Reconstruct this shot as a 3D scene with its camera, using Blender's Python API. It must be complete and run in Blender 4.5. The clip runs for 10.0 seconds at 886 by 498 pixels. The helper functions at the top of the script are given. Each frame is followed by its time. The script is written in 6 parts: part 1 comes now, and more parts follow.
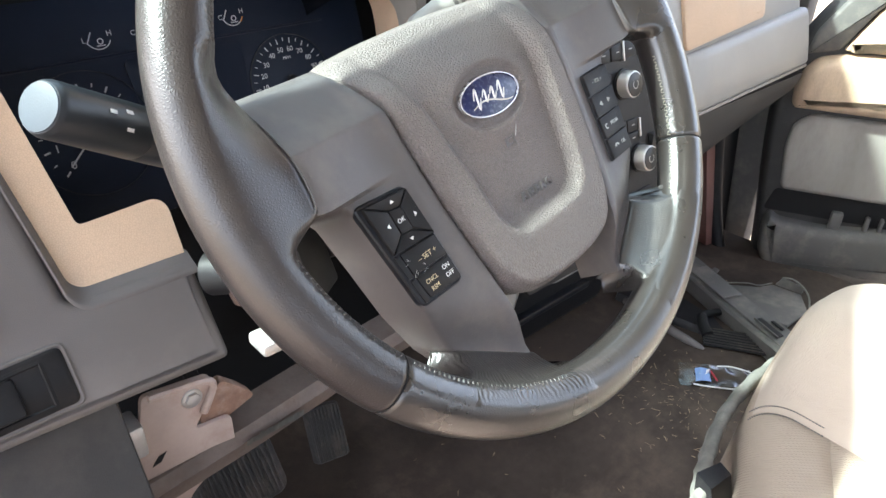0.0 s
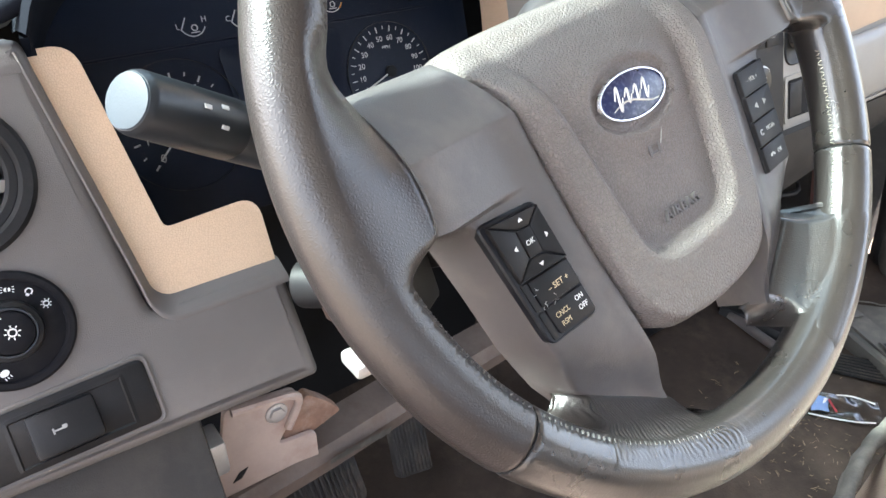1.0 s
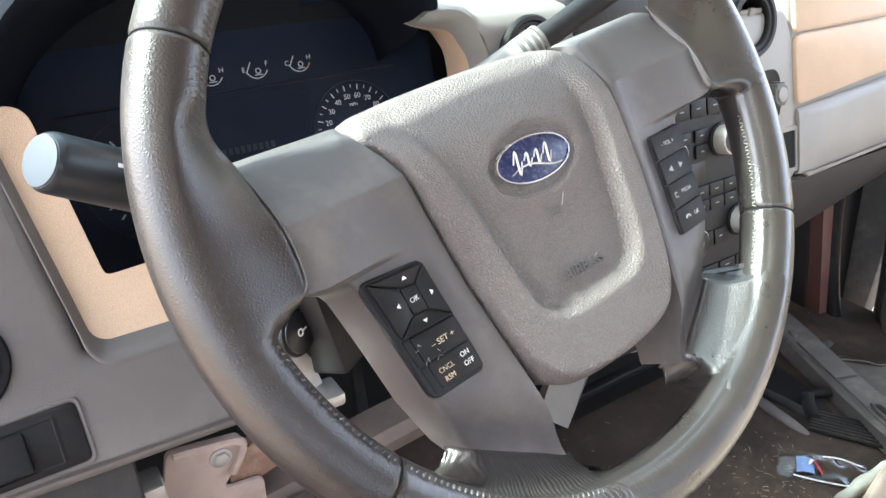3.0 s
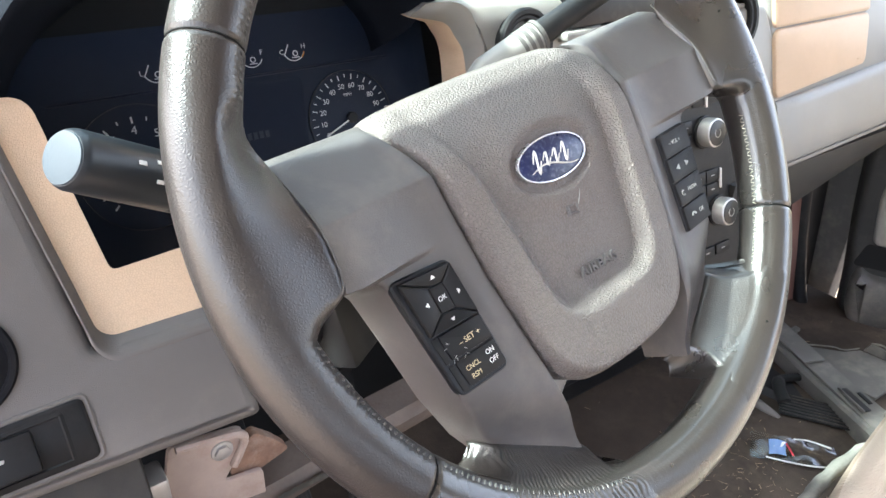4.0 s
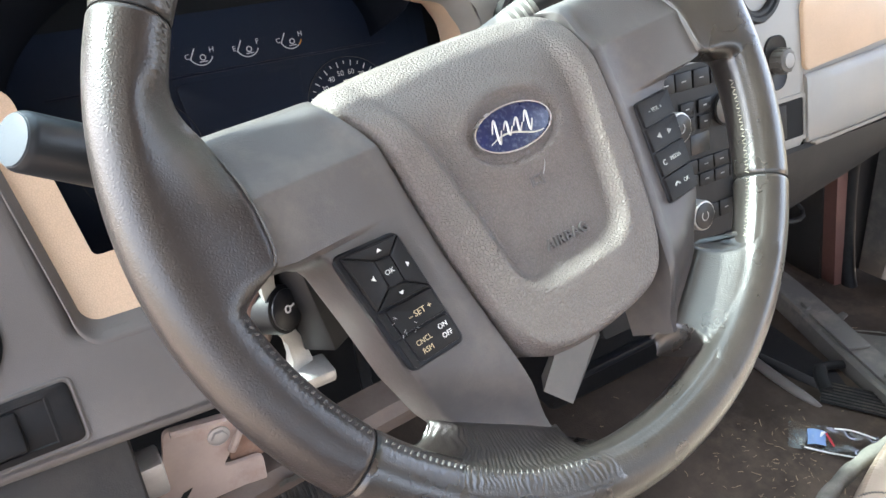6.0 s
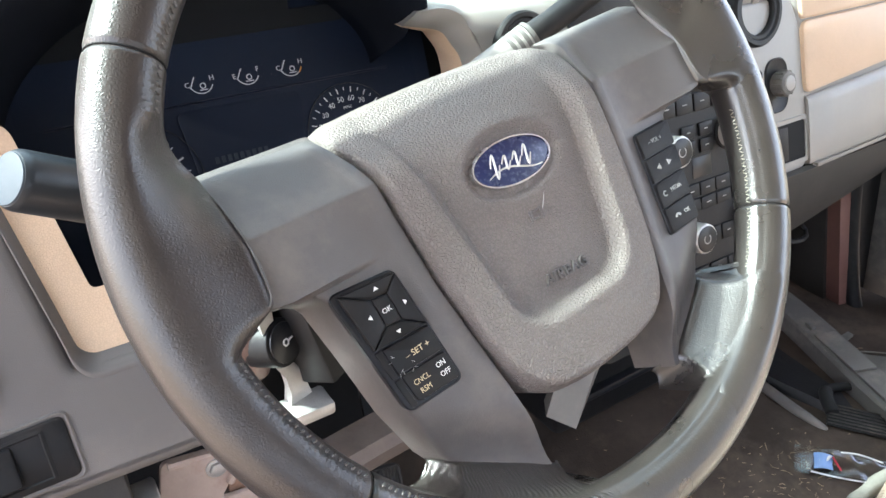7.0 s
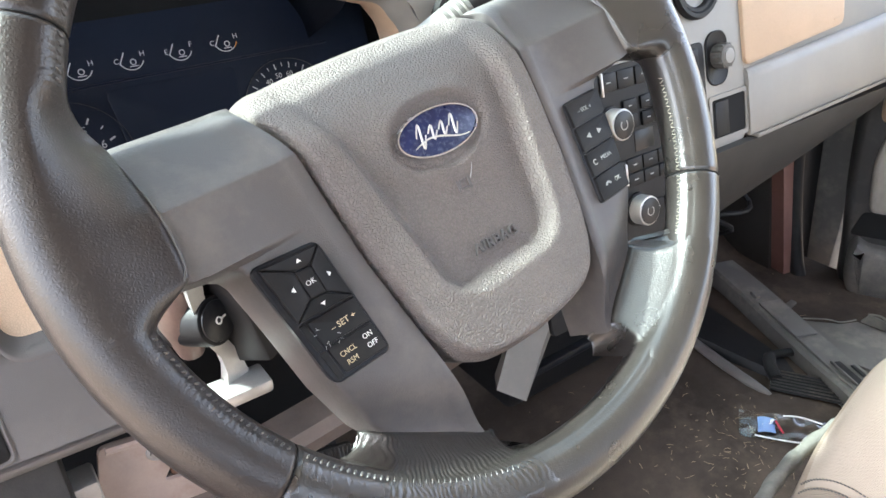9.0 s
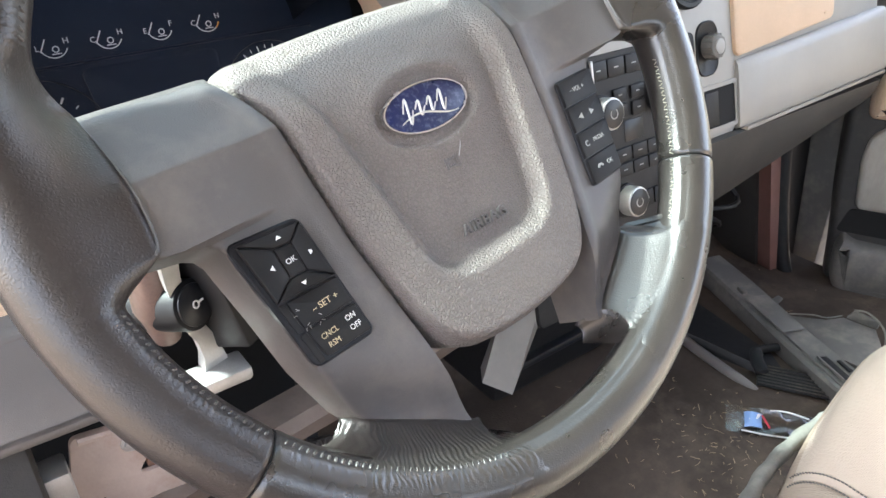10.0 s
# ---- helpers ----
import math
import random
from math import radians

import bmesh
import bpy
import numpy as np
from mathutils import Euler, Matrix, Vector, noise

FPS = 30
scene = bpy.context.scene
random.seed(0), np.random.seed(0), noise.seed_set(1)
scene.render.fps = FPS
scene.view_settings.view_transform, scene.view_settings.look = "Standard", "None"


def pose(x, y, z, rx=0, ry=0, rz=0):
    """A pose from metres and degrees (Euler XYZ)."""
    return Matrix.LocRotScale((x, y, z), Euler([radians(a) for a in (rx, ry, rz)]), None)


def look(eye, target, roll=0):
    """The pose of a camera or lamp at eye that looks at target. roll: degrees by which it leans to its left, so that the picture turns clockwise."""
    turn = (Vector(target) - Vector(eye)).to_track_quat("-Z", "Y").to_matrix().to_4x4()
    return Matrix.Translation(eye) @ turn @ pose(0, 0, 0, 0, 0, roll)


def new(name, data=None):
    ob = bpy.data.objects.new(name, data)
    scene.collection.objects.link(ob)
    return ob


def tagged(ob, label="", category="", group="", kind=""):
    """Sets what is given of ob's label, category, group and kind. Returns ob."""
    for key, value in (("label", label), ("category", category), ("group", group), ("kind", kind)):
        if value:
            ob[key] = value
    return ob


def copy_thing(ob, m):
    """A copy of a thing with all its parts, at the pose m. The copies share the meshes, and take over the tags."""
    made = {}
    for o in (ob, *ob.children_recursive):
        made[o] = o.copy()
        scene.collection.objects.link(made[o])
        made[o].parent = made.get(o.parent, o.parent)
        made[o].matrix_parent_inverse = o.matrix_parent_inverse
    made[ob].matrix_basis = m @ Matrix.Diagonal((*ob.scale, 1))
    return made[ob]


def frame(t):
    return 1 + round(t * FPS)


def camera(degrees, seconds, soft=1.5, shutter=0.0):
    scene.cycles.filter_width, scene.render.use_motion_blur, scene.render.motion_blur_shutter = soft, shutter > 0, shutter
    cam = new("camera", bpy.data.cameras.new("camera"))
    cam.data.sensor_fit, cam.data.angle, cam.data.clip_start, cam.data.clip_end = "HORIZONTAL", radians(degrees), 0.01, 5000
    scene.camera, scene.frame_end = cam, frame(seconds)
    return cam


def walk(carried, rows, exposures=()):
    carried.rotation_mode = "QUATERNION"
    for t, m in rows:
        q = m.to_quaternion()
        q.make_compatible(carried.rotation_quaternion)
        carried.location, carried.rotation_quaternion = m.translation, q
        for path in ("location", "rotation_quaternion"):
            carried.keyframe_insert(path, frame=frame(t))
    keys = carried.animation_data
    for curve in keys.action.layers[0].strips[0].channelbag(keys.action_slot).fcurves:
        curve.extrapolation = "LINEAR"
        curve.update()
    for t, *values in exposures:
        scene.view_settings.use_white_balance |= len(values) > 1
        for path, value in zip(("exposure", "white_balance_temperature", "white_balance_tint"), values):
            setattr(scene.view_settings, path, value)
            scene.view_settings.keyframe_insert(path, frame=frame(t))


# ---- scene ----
cam = camera(63.16, 10.0, soft=1.5)
ROWS = [
    (0.0, -0.2946, -0.2758, 0.7667, 58.76, -1.54, -42.34),
    (0.2, -0.2939, -0.2627, 0.7644, 57.42, -3.12, -40.67),
    (0.5, -0.2841, -0.2495, 0.7478, 58.43, -5.27, -41.64),
    (0.7, -0.2842, -0.2355, 0.7477, 57.95, -3.88, -39.27),
    (1.0, -0.2780, -0.2172, 0.7501, 57.96, -0.41, -36.24),
    (1.2, -0.2850, -0.2119, 0.7604, 57.41, 0.44, -34.89),
    (1.5, -0.2619, -0.2406, 0.7519, 62.95, 1.65, -28.05),
    (1.7, -0.2355, -0.2519, 0.7512, 61.59, 1.68, -26.37),
    (2.0, -0.2192, -0.2553, 0.7447, 60.95, -0.16, -31.37),
    (2.5, -0.2234, -0.2648, 0.7564, 61.34, 0.84, -31.40),
    (2.7, -0.2254, -0.2648, 0.7588, 61.62, 0.34, -32.45),
    (3.8, -0.2502, -0.2474, 0.7711, 60.42, -0.92, -35.07),
    (4.0, -0.2552, -0.2452, 0.7706, 60.27, -1.74, -36.06),
    (4.5, -0.2623, -0.2462, 0.7638, 59.34, -1.36, -36.35),
    (5.0, -0.2476, -0.2570, 0.7579, 58.34, -1.06, -35.66),
    (5.2, -0.2413, -0.2550, 0.7597, 56.95, -1.97, -34.43),
    (5.5, -0.2280, -0.2656, 0.7532, 58.99, -0.41, -33.66),
    (5.7, -0.2212, -0.2719, 0.7557, 60.06, 0.84, -33.13),
    (6.8, -0.2004, -0.2719, 0.7568, 60.15, 2.11, -32.48),
    (7.0, -0.2060, -0.2669, 0.7635, 61.24, 1.92, -32.59),
    (7.2, -0.2181, -0.2565, 0.7640, 61.65, 0.34, -33.70),
    (7.5, -0.2257, -0.2604, 0.7713, 60.88, -0.03, -33.82),
    (7.8, -0.2174, -0.2738, 0.7649, 60.50, 1.02, -34.57),
    (8.0, -0.2094, -0.2720, 0.7616, 60.07, 1.03, -35.68),
    (8.5, -0.1996, -0.2773, 0.7614, 60.35, 1.51, -35.20),
    (9.0, -0.1922, -0.2774, 0.7574, 59.67, 1.59, -35.77),
    (9.5, -0.1891, -0.2717, 0.7459, 59.10, 1.08, -36.03),
    (10.0, -0.1885, -0.2706, 0.7430, 59.50, 0.62, -36.53),
]
walk(cam, [(t, pose(x, y, z, rx, ry, rz)) for t, x, y, z, rx, ry, rz in ROWS], exposures=[(0.0, 2.86, 6400, 13), (1.0, 3.04, 6400, 13), (2.5, 3.10, 6400, 13), (5.0, 3.04, 6400, 13), (10.0, 3.08, 6400, 13)])

# ---- light: a high sun in front on the driver's side, clear sky ----
SUN = Vector((-0.60, 0.368, 0.73)).normalized()
world = bpy.data.worlds.new("world")
scene.world = world
world.use_nodes = True
wn = world.node_tree.nodes
sky = wn.new("ShaderNodeTexSky")
sky.sky_type = "NISHITA"
sky.sun_disc = False
sky.sun_elevation = math.asin(SUN.z)
sky.sun_rotation = math.atan2(SUN.x, SUN.y)
sky.dust_density = 2.5
wn["Background"].inputs[1].default_value = 0.15
haze = wn.new("ShaderNodeHueSaturation")  # a whitish, hazy sky
haze.inputs["Saturation"].default_value = 0.6
world.node_tree.links.new(sky.outputs[0], haze.inputs["Color"])
world.node_tree.links.new(haze.outputs[0], wn["Background"].inputs[0])
sun_data = bpy.data.lights.new("sun", "SUN")
sun_data.energy, sun_data.angle, sun_data.color = 3.0, radians(3.0), (1.0, 0.985, 0.97)
sun = new("sun", sun_data)
sun.matrix_world = look((0, 0, 4), Vector((0, 0, 4)) - SUN)


# ---- materials ----
def material(name, color, rough=0.5, metal=0.0, vary=0.12, scale=30.0, grain=0.0, grain_size=900.0, kind="noise", spec=0.5,
             dirt=None, dirt_amount=0.0, dirt_scale=12.0, coat=0.0, stretch=None, deep=0.0006, crease=0.2, wrinkle=0.0, tone=0.0):
    """A surface with two scales of colour variation, roughness variation and a fine relief."""
    mat = bpy.data.materials.new(name)
    mat.use_nodes = True
    nt = mat.node_tree
    n, link = nt.nodes, nt.links.new
    bsdf = n["Principled BSDF"]
    co = n.new("ShaderNodeTexCoord")
    vec = co.outputs["Object"]
    if stretch:
        mp = n.new("ShaderNodeMapping")
        mp.inputs["Scale"].default_value = stretch
        link(vec, mp.inputs["Vector"])
        vec = mp.outputs["Vector"]
    big = n.new("ShaderNodeTexNoise")
    big.inputs["Scale"].default_value, big.inputs["Detail"].default_value = scale, 6.0
    link(vec, big.inputs["Vector"])
    ramp = n.new("ShaderNodeMapRange")
    ramp.inputs["From Min"].default_value, ramp.inputs["From Max"].default_value = 0.3, 0.7
    ramp.inputs["To Min"].default_value, ramp.inputs["To Max"].default_value = 1.0 - vary, 1.0 + vary
    link(big.outputs["Fac"], ramp.inputs["Value"])
    small = n.new("ShaderNodeTexNoise")
    small.inputs["Scale"].default_value, small.inputs["Detail"].default_value = scale * 11.0, 3.0
    link(vec, small.inputs["Vector"])
    ramp2 = n.new("ShaderNodeMapRange")
    ramp2.inputs["To Min"].default_value, ramp2.inputs["To Max"].default_value = 1.0 - 0.5 * vary, 1.0 + 0.5 * vary
    link(small.outputs["Fac"], ramp2.inputs["Value"])
    mul = n.new("ShaderNodeMath")
    mul.operation = "MULTIPLY"
    link(ramp.outputs[0], mul.inputs[0])
    link(ramp2.outputs[0], mul.inputs[1])
    shade = n.new("ShaderNodeVectorMath")
    shade.operation = "SCALE"
    shade.inputs[0].default_value = color
    link(mul.outputs[0], shade.inputs["Scale"])
    col = shade.outputs[0]
    if dirt:
        dn = n.new("ShaderNodeTexNoise")
        dn.inputs["Scale"].default_value, dn.inputs["Detail"].default_value, dn.inputs["Roughness"].default_value = dirt_scale, 9.0, 0.7
        link(vec, dn.inputs["Vector"])
        dm = n.new("ShaderNodeMapRange")
        dm.inputs["From Min"].default_value, dm.inputs["From Max"].default_value = 0.5, 0.72
        dm.inputs["To Max"].default_value = dirt_amount
        link(dn.outputs["Fac"], dm.inputs["Value"])
        mix = n.new("ShaderNodeMix")
        mix.data_type = "RGBA"
        link(dm.outputs[0], mix.inputs[0])
        link(col, mix.inputs[6])
        mix.inputs[7].default_value = (*dirt, 1)
        col = mix.outputs[2]
    link(col, bsdf.inputs["Base Color"])
    rr = n.new("ShaderNodeMapRange")
    rr.inputs["To Min"].default_value, rr.inputs["To Max"].default_value = max(0.02, rough - 0.07), min(1.0, rough + 0.07)
    link(big.outputs["Fac"], rr.inputs["Value"])
    link(rr.outputs[0], bsdf.inputs["Roughness"])
    bsdf.inputs["Metallic"].default_value = metal
    bsdf.inputs["Specular IOR Level"].default_value = spec
    bsdf.inputs["Coat Weight"].default_value = coat
    bsdf.inputs["Coat Roughness"].default_value = 0.15
    if grain:
        bump = n.new("ShaderNodeBump")
        bump.inputs["Strength"].default_value = min(1.0, grain)
        bump.inputs["Distance"].default_value = deep
        if kind == "leather":
            v = n.new("ShaderNodeTexVoronoi")
            v.feature = "DISTANCE_TO_EDGE"
            v.inputs["Scale"].default_value = grain_size
            warp = n.new("ShaderNodeTexNoise")
            warp.inputs["Scale"].default_value = grain_size * 0.6
            link(vec, warp.inputs["Vector"])
            add = n.new("ShaderNodeVectorMath")
            add.operation = "MULTIPLY_ADD"
            link(warp.outputs["Color"], add.inputs[0])
            add.inputs[1].default_value = (1.1 / grain_size,) * 3
            link(vec, add.inputs[2])
            link(add.outputs[0], v.inputs["Vector"])
            lo = n.new("ShaderNodeMapRange")
            lo.interpolation_type = "SMOOTHSTEP"
            lo.inputs["From Max"].default_value = crease
            link(v.outputs["Distance"], lo.inputs["Value"])
            link(lo.outputs[0], bump.inputs["Height"])
            if tone:
                # groove shade and dirt darken the creases in the colour, dust lifts the pebbles
                tn = n.new("ShaderNodeMapRange")
                tn.inputs["To Min"].default_value, tn.inputs["To Max"].default_value = 1.0 - tone, 1.0 + 0.15 * tone
                link(lo.outputs[0], tn.inputs["Value"])
                tv = n.new("ShaderNodeVectorMath")
                tv.operation = "SCALE"
                link(col, tv.inputs[0])
                link(tn.outputs[0], tv.inputs["Scale"])
                link(tv.outputs[0], bsdf.inputs["Base Color"])
        elif kind == "weave":
            wv = n.new("ShaderNodeTexWave")
            wv.wave_type, wv.bands_direction = "BANDS", "DIAGONAL"
            wv.inputs["Scale"].default_value, wv.inputs["Distortion"].default_value = grain_size, 0.6
            link(vec, wv.inputs["Vector"])
            w2 = n.new("ShaderNodeTexWave")
            w2.wave_type, w2.bands_direction = "BANDS", "X"
            w2.inputs["Scale"].default_value, w2.inputs["Distortion"].default_value = grain_size, 0.6
            link(vec, w2.inputs["Vector"])
            ml = n.new("ShaderNodeMath")
            ml.operation = "MULTIPLY"
            link(wv.outputs["Fac"], ml.inputs[0])
            link(w2.outputs["Fac"], ml.inputs[1])
            link(ml.outputs[0], bump.inputs["Height"])
        else:
            g = n.new("ShaderNodeTexNoise")
            g.inputs["Scale"].default_value, g.inputs["Detail"].default_value = grain_size, 2.0
            link(vec, g.inputs["Vector"])
            link(g.outputs["Fac"], bump.inputs["Height"])
        top = bump
        if wrinkle:
            wk = n.new("ShaderNodeTexNoise")
            wk.inputs["Scale"].default_value, wk.inputs["Detail"].default_value, wk.inputs["Roughness"].default_value = 1.0, 2.0, 0.5
            wk.inputs["Distortion"].default_value = 1.2
            # wrinkles run across the rim: polar coordinates about the wheel's axis
            sp, cb, an = n.new("ShaderNodeSeparateXYZ"), n.new("ShaderNodeCombineXYZ"), n.new("ShaderNodeMath")
            ln_, an.operation = n.new("ShaderNodeVectorMath"), "ARCTAN2"
            ln_.operation = "LENGTH"
            link(vec, sp.inputs[0])
            link(vec, ln_.inputs[0])
            link(sp.outputs[1], an.inputs[0])
            link(sp.outputs[0], an.inputs[1])
            for k, (src, f) in enumerate(((an.outputs[0], 62.0), (ln_.outputs["Value"], 190.0), (sp.outputs[2], 190.0))):
                sc_ = n.new("ShaderNodeMath")
                sc_.operation = "MULTIPLY"
                link(src, sc_.inputs[0])
                sc_.inputs[1].default_value = f
                link(sc_.outputs[0], cb.inputs[k])
            link(cb.outputs[0], wk.inputs["Vector"])
            top = n.new("ShaderNodeBump")
            top.inputs["Distance"].default_value = wrinkle
            link(wk.outputs["Fac"], top.inputs["Height"])
            link(bump.outputs[0], top.inputs["Normal"])
        link(top.outputs[0], bsdf.inputs["Normal"])
    return mat


DUST = (0.42, 0.36, 0.29)
M = {
    "dash": material("dash grey plastic", (0.112, 0.101, 0.096), 0.5, vary=0.06, scale=14, grain=0.35, grain_size=1500, dirt=DUST, dirt_amount=0.10, dirt_scale=6),
    "silver": material("light grey painted plastic", (0.28, 0.27, 0.25), 0.42, vary=0.06, scale=14, grain=0.12, grain_size=1500, dirt=DUST, dirt_amount=0.15),
    "tan": material("tan grained vinyl", (0.62, 0.45, 0.31), 0.5, vary=0.05, scale=18, grain=0.5, grain_size=650, kind="leather", dirt=(0.5, 0.4, 0.3), dirt_amount=0.12, tone=0.1, deep=0.0002),
    "leather": material("dark grey leather", (0.0275, 0.0225, 0.0215), 0.33, vary=0.10, scale=22, grain=0.8, grain_size=620, kind="leather", dirt=(0.12, 0.10, 0.09), dirt_amount=0.10, dirt_scale=14, deep=0.00009, crease=0.45, wrinkle=0.00004, tone=0.1, spec=0.6),
    "smooth_leather": material("worn smooth dark leather", (0.0275, 0.0240, 0.0220), 0.29, vary=0.10, scale=30, grain=0.7, grain_size=800, kind="leather", dirt=(0.12, 0.10, 0.09), dirt_amount=0.15, dirt_scale=14, deep=0.00007, crease=0.4, wrinkle=0.00007, tone=0.1, spec=0.8, coat=0.35),
    "hub": material("grained warm grey airbag cover", (0.150, 0.130, 0.120), 0.46, spec=0.45, vary=0.05, scale=20, grain=1.0, grain_size=500, kind="leather", dirt=DUST, dirt_amount=0.08, dirt_scale=25, deep=0.00038, crease=0.27, tone=0.15),
    "spoke": material("satin grey spoke plastic", (0.094, 0.086, 0.084), 0.40, vary=0.07, scale=18, grain=0.35, grain_size=1500, dirt=(0.32, 0.27, 0.22), dirt_amount=0.2, dirt_scale=18),
    "black": material("black plastic", (0.008, 0.008, 0.009), 0.5, vary=0.15, scale=25, grain=0.15, grain_size=1400, dirt=(0.14, 0.12, 0.10), dirt_amount=0.08, dirt_scale=30, spec=0.28),
    "gloss": material("glossy black plastic", (0.012, 0.013, 0.016), 0.3, vary=0.1, scale=30, dirt=(0.2, 0.18, 0.15), dirt_amount=0.1, dirt_scale=45, spec=0.3),
    "stalk": material("blue-grey black stalk plastic", (0.014, 0.017, 0.021), 0.38, vary=0.1, scale=30, grain=0.15, grain_size=1600),
    "stalk_end": material("pale scuffed stalk cap", (0.040, 0.050, 0.062), 0.5, spec=0.3, vary=0.08, scale=60, grain=0.1),
    # near-black colour carries the deep shade of recesses, gaps and openings
    "cavity": material("near-black for shaded recesses and black parts", (0.004, 0.004, 0.0045), 0.9, vary=0.2, scale=20),
    "matte_black": material("matte black switch plastic", (0.007, 0.007, 0.009), 0.6, vary=0.15, scale=30, grain=0.1, grain_size=1600, dirt=(0.12, 0.11, 0.10), dirt_amount=0.08, dirt_scale=40, spec=0.12),
    "hood": material("matte black cluster hood", (0.0075, 0.009, 0.013), 0.8, vary=0.1, scale=20, spec=0.05),
    "face": material("navy black gauge face", (0.013, 0.019, 0.035), 0.45, vary=0.08, scale=20, spec=0.2),
    "white": material("white marking", (0.75, 0.75, 0.73), 0.6, vary=0.04),
    "mark": material("faded grey marking", (0.33, 0.33, 0.32), 0.6, vary=0.1, scale=200),
    "amber": material("worn amber marking", (0.55, 0.45, 0.28), 0.6, vary=0.1, scale=200),
    "orange": material("orange marking", (0.75, 0.3, 0.04), 0.6, vary=0.04),
    "chrome": material("worn chrome", (0.74, 0.74, 0.75), 0.26, metal=1.0, vary=0.08, scale=60),
    "alu": material("dull cast aluminium", (0.55, 0.54, 0.52), 0.45, metal=0.7, vary=0.12, scale=60, grain=0.4, grain_size=700),
    "emblem": material("speckled royal blue enamel", (0.006, 0.013, 0.066), 0.3, vary=0.2, scale=120, dirt=(0.3, 0.33, 0.45), dirt_amount=0.35, dirt_scale=320),
    "primer": material("dusty pinkish beige primed steel", (0.42, 0.32, 0.27), 0.6, vary=0.1, scale=25, grain=0.25, grain_size=300, dirt=(0.26, 0.13, 0.08), dirt_amount=0.5, dirt_scale=28),
    "rust": material("rusty steel", (0.22, 0.125, 0.085), 0.85, vary=0.35, scale=45, grain=0.5, grain_size=350, dirt=(0.40, 0.32, 0.27), dirt_amount=0.7, dirt_scale=30),
    "rubber": material("ribbed black rubber", (0.035, 0.032, 0.03), 0.75, vary=0.15, scale=40, dirt=(0.18, 0.14, 0.11), dirt_amount=0.4, dirt_scale=30),
    "carpet": material("dark brown dirty carpet", (0.062, 0.048, 0.039), 0.95, vary=0.35, scale=9, grain=0.9, grain_size=420, spec=0.15, dirt=(0.17, 0.13, 0.10), dirt_amount=0.55, dirt_scale=7),
    "straw": material("dry straw", (0.30, 0.22, 0.14), 0.8, vary=0.4, scale=60),
    "seat": material("beige smooth seat cloth", (0.42, 0.345, 0.285), 0.85, vary=0.05, scale=14, grain=0.5, grain_size=330, kind="weave", spec=0.2, dirt=(0.45, 0.36, 0.28), dirt_amount=0.2),
    "seat_rib": material("beige ribbed seat cloth", (0.34, 0.27, 0.215), 0.9, vary=0.06, scale=14, grain=0.9, grain_size=140, kind="weave", spec=0.2),
    "felt": material("grey felt edging", (0.15, 0.145, 0.13), 0.95, vary=0.2, scale=40, grain=0.9, grain_size=500, spec=0.1, dirt=(0.26, 0.235, 0.20), dirt_amount=0.5, dirt_scale=40),
    "grey_plain": material("dusty mid grey plastic", (0.10, 0.095, 0.089), 0.62, vary=0.1, scale=14, grain=0.3, grain_size=900, dirt=DUST, dirt_amount=0.3, dirt_scale=14),
    "door_grey": material("dusty grey door plastic", (0.034, 0.033, 0.032), 0.65, vary=0.12, scale=9, grain=0.3, grain_size=700, dirt=DUST, dirt_amount=0.12, dirt_scale=10, stretch=(1, 1, 5)),
    "column": material("grey column plastic", (0.22, 0.20, 0.18), 0.55, vary=0.07, scale=16, grain=0.2, grain_size=1200, dirt=DUST, dirt_amount=0.2),
    # dusty plastic whose pale base colour holds the sun falling on it
    "door_sunlit": material("dusty door plastic with sunlight painted pale", (0.30, 0.28, 0.25), 0.6, vary=0.16, scale=12, grain=0.3, grain_size=800, dirt=(0.12, 0.11, 0.10), dirt_amount=0.5, dirt_scale=9, stretch=(1, 0.35, 6)),
    "door_tan": material("sun-bleached tan door vinyl", (0.58, 0.43, 0.30), 0.5, vary=0.05, scale=18, grain=0.5, grain_size=650, kind="leather", dirt=(0.20, 0.14, 0.10), dirt_amount=0.55, dirt_scale=16, stretch=(1.0, 0.22, 1.0), tone=0.1, deep=0.0002),
    "dark_panel": material("dark brownish grey plastic", (0.026, 0.023, 0.021), 0.6, vary=0.12, scale=12, grain=0.3, grain_size=1200, dirt=DUST, dirt_amount=0.06, dirt_scale=9),
    "beam": material("dirty rust-stained steel", (0.14, 0.105, 0.085), 0.7, vary=0.25, scale=22, grain=0.4, grain_size=300, dirt=(0.10, 0.06, 0.04), dirt_amount=0.8, dirt_scale=24),
    "body": material("reddish brown body steel", (0.16, 0.075, 0.06), 0.55, vary=0.2, scale=12),
    "liner": material("light grey roof lining", (0.45, 0.43, 0.40), 0.95, vary=0.05, scale=20, grain=0.4, grain_size=600),
    "stitch": material("waxed grey thread", (0.085, 0.08, 0.077), 0.40, vary=0.2, scale=200),
    "stitch_light": material("cream thread", (0.30, 0.28, 0.23), 0.6, vary=0.2, scale=200),
    "paint": material("white car paint", (0.75, 0.75, 0.74), 0.25, vary=0.03, scale=6, coat=0.6),
    "ground": material("pale sandy dirt", (0.34, 0.26, 0.185), 0.95, vary=0.2, scale=1.5, grain=0.6, grain_size=60, dirt=(0.28, 0.22, 0.16), dirt_amount=0.5, dirt_scale=0.6),
    "blue": material("printed blue label", (0.20, 0.33, 0.60), 0.35, vary=0.1, scale=60),
    "red": material("red print", (0.5, 0.03, 0.05), 0.4),
    "green": material("green connector plastic", (0.02, 0.16, 0.06), 0.45),
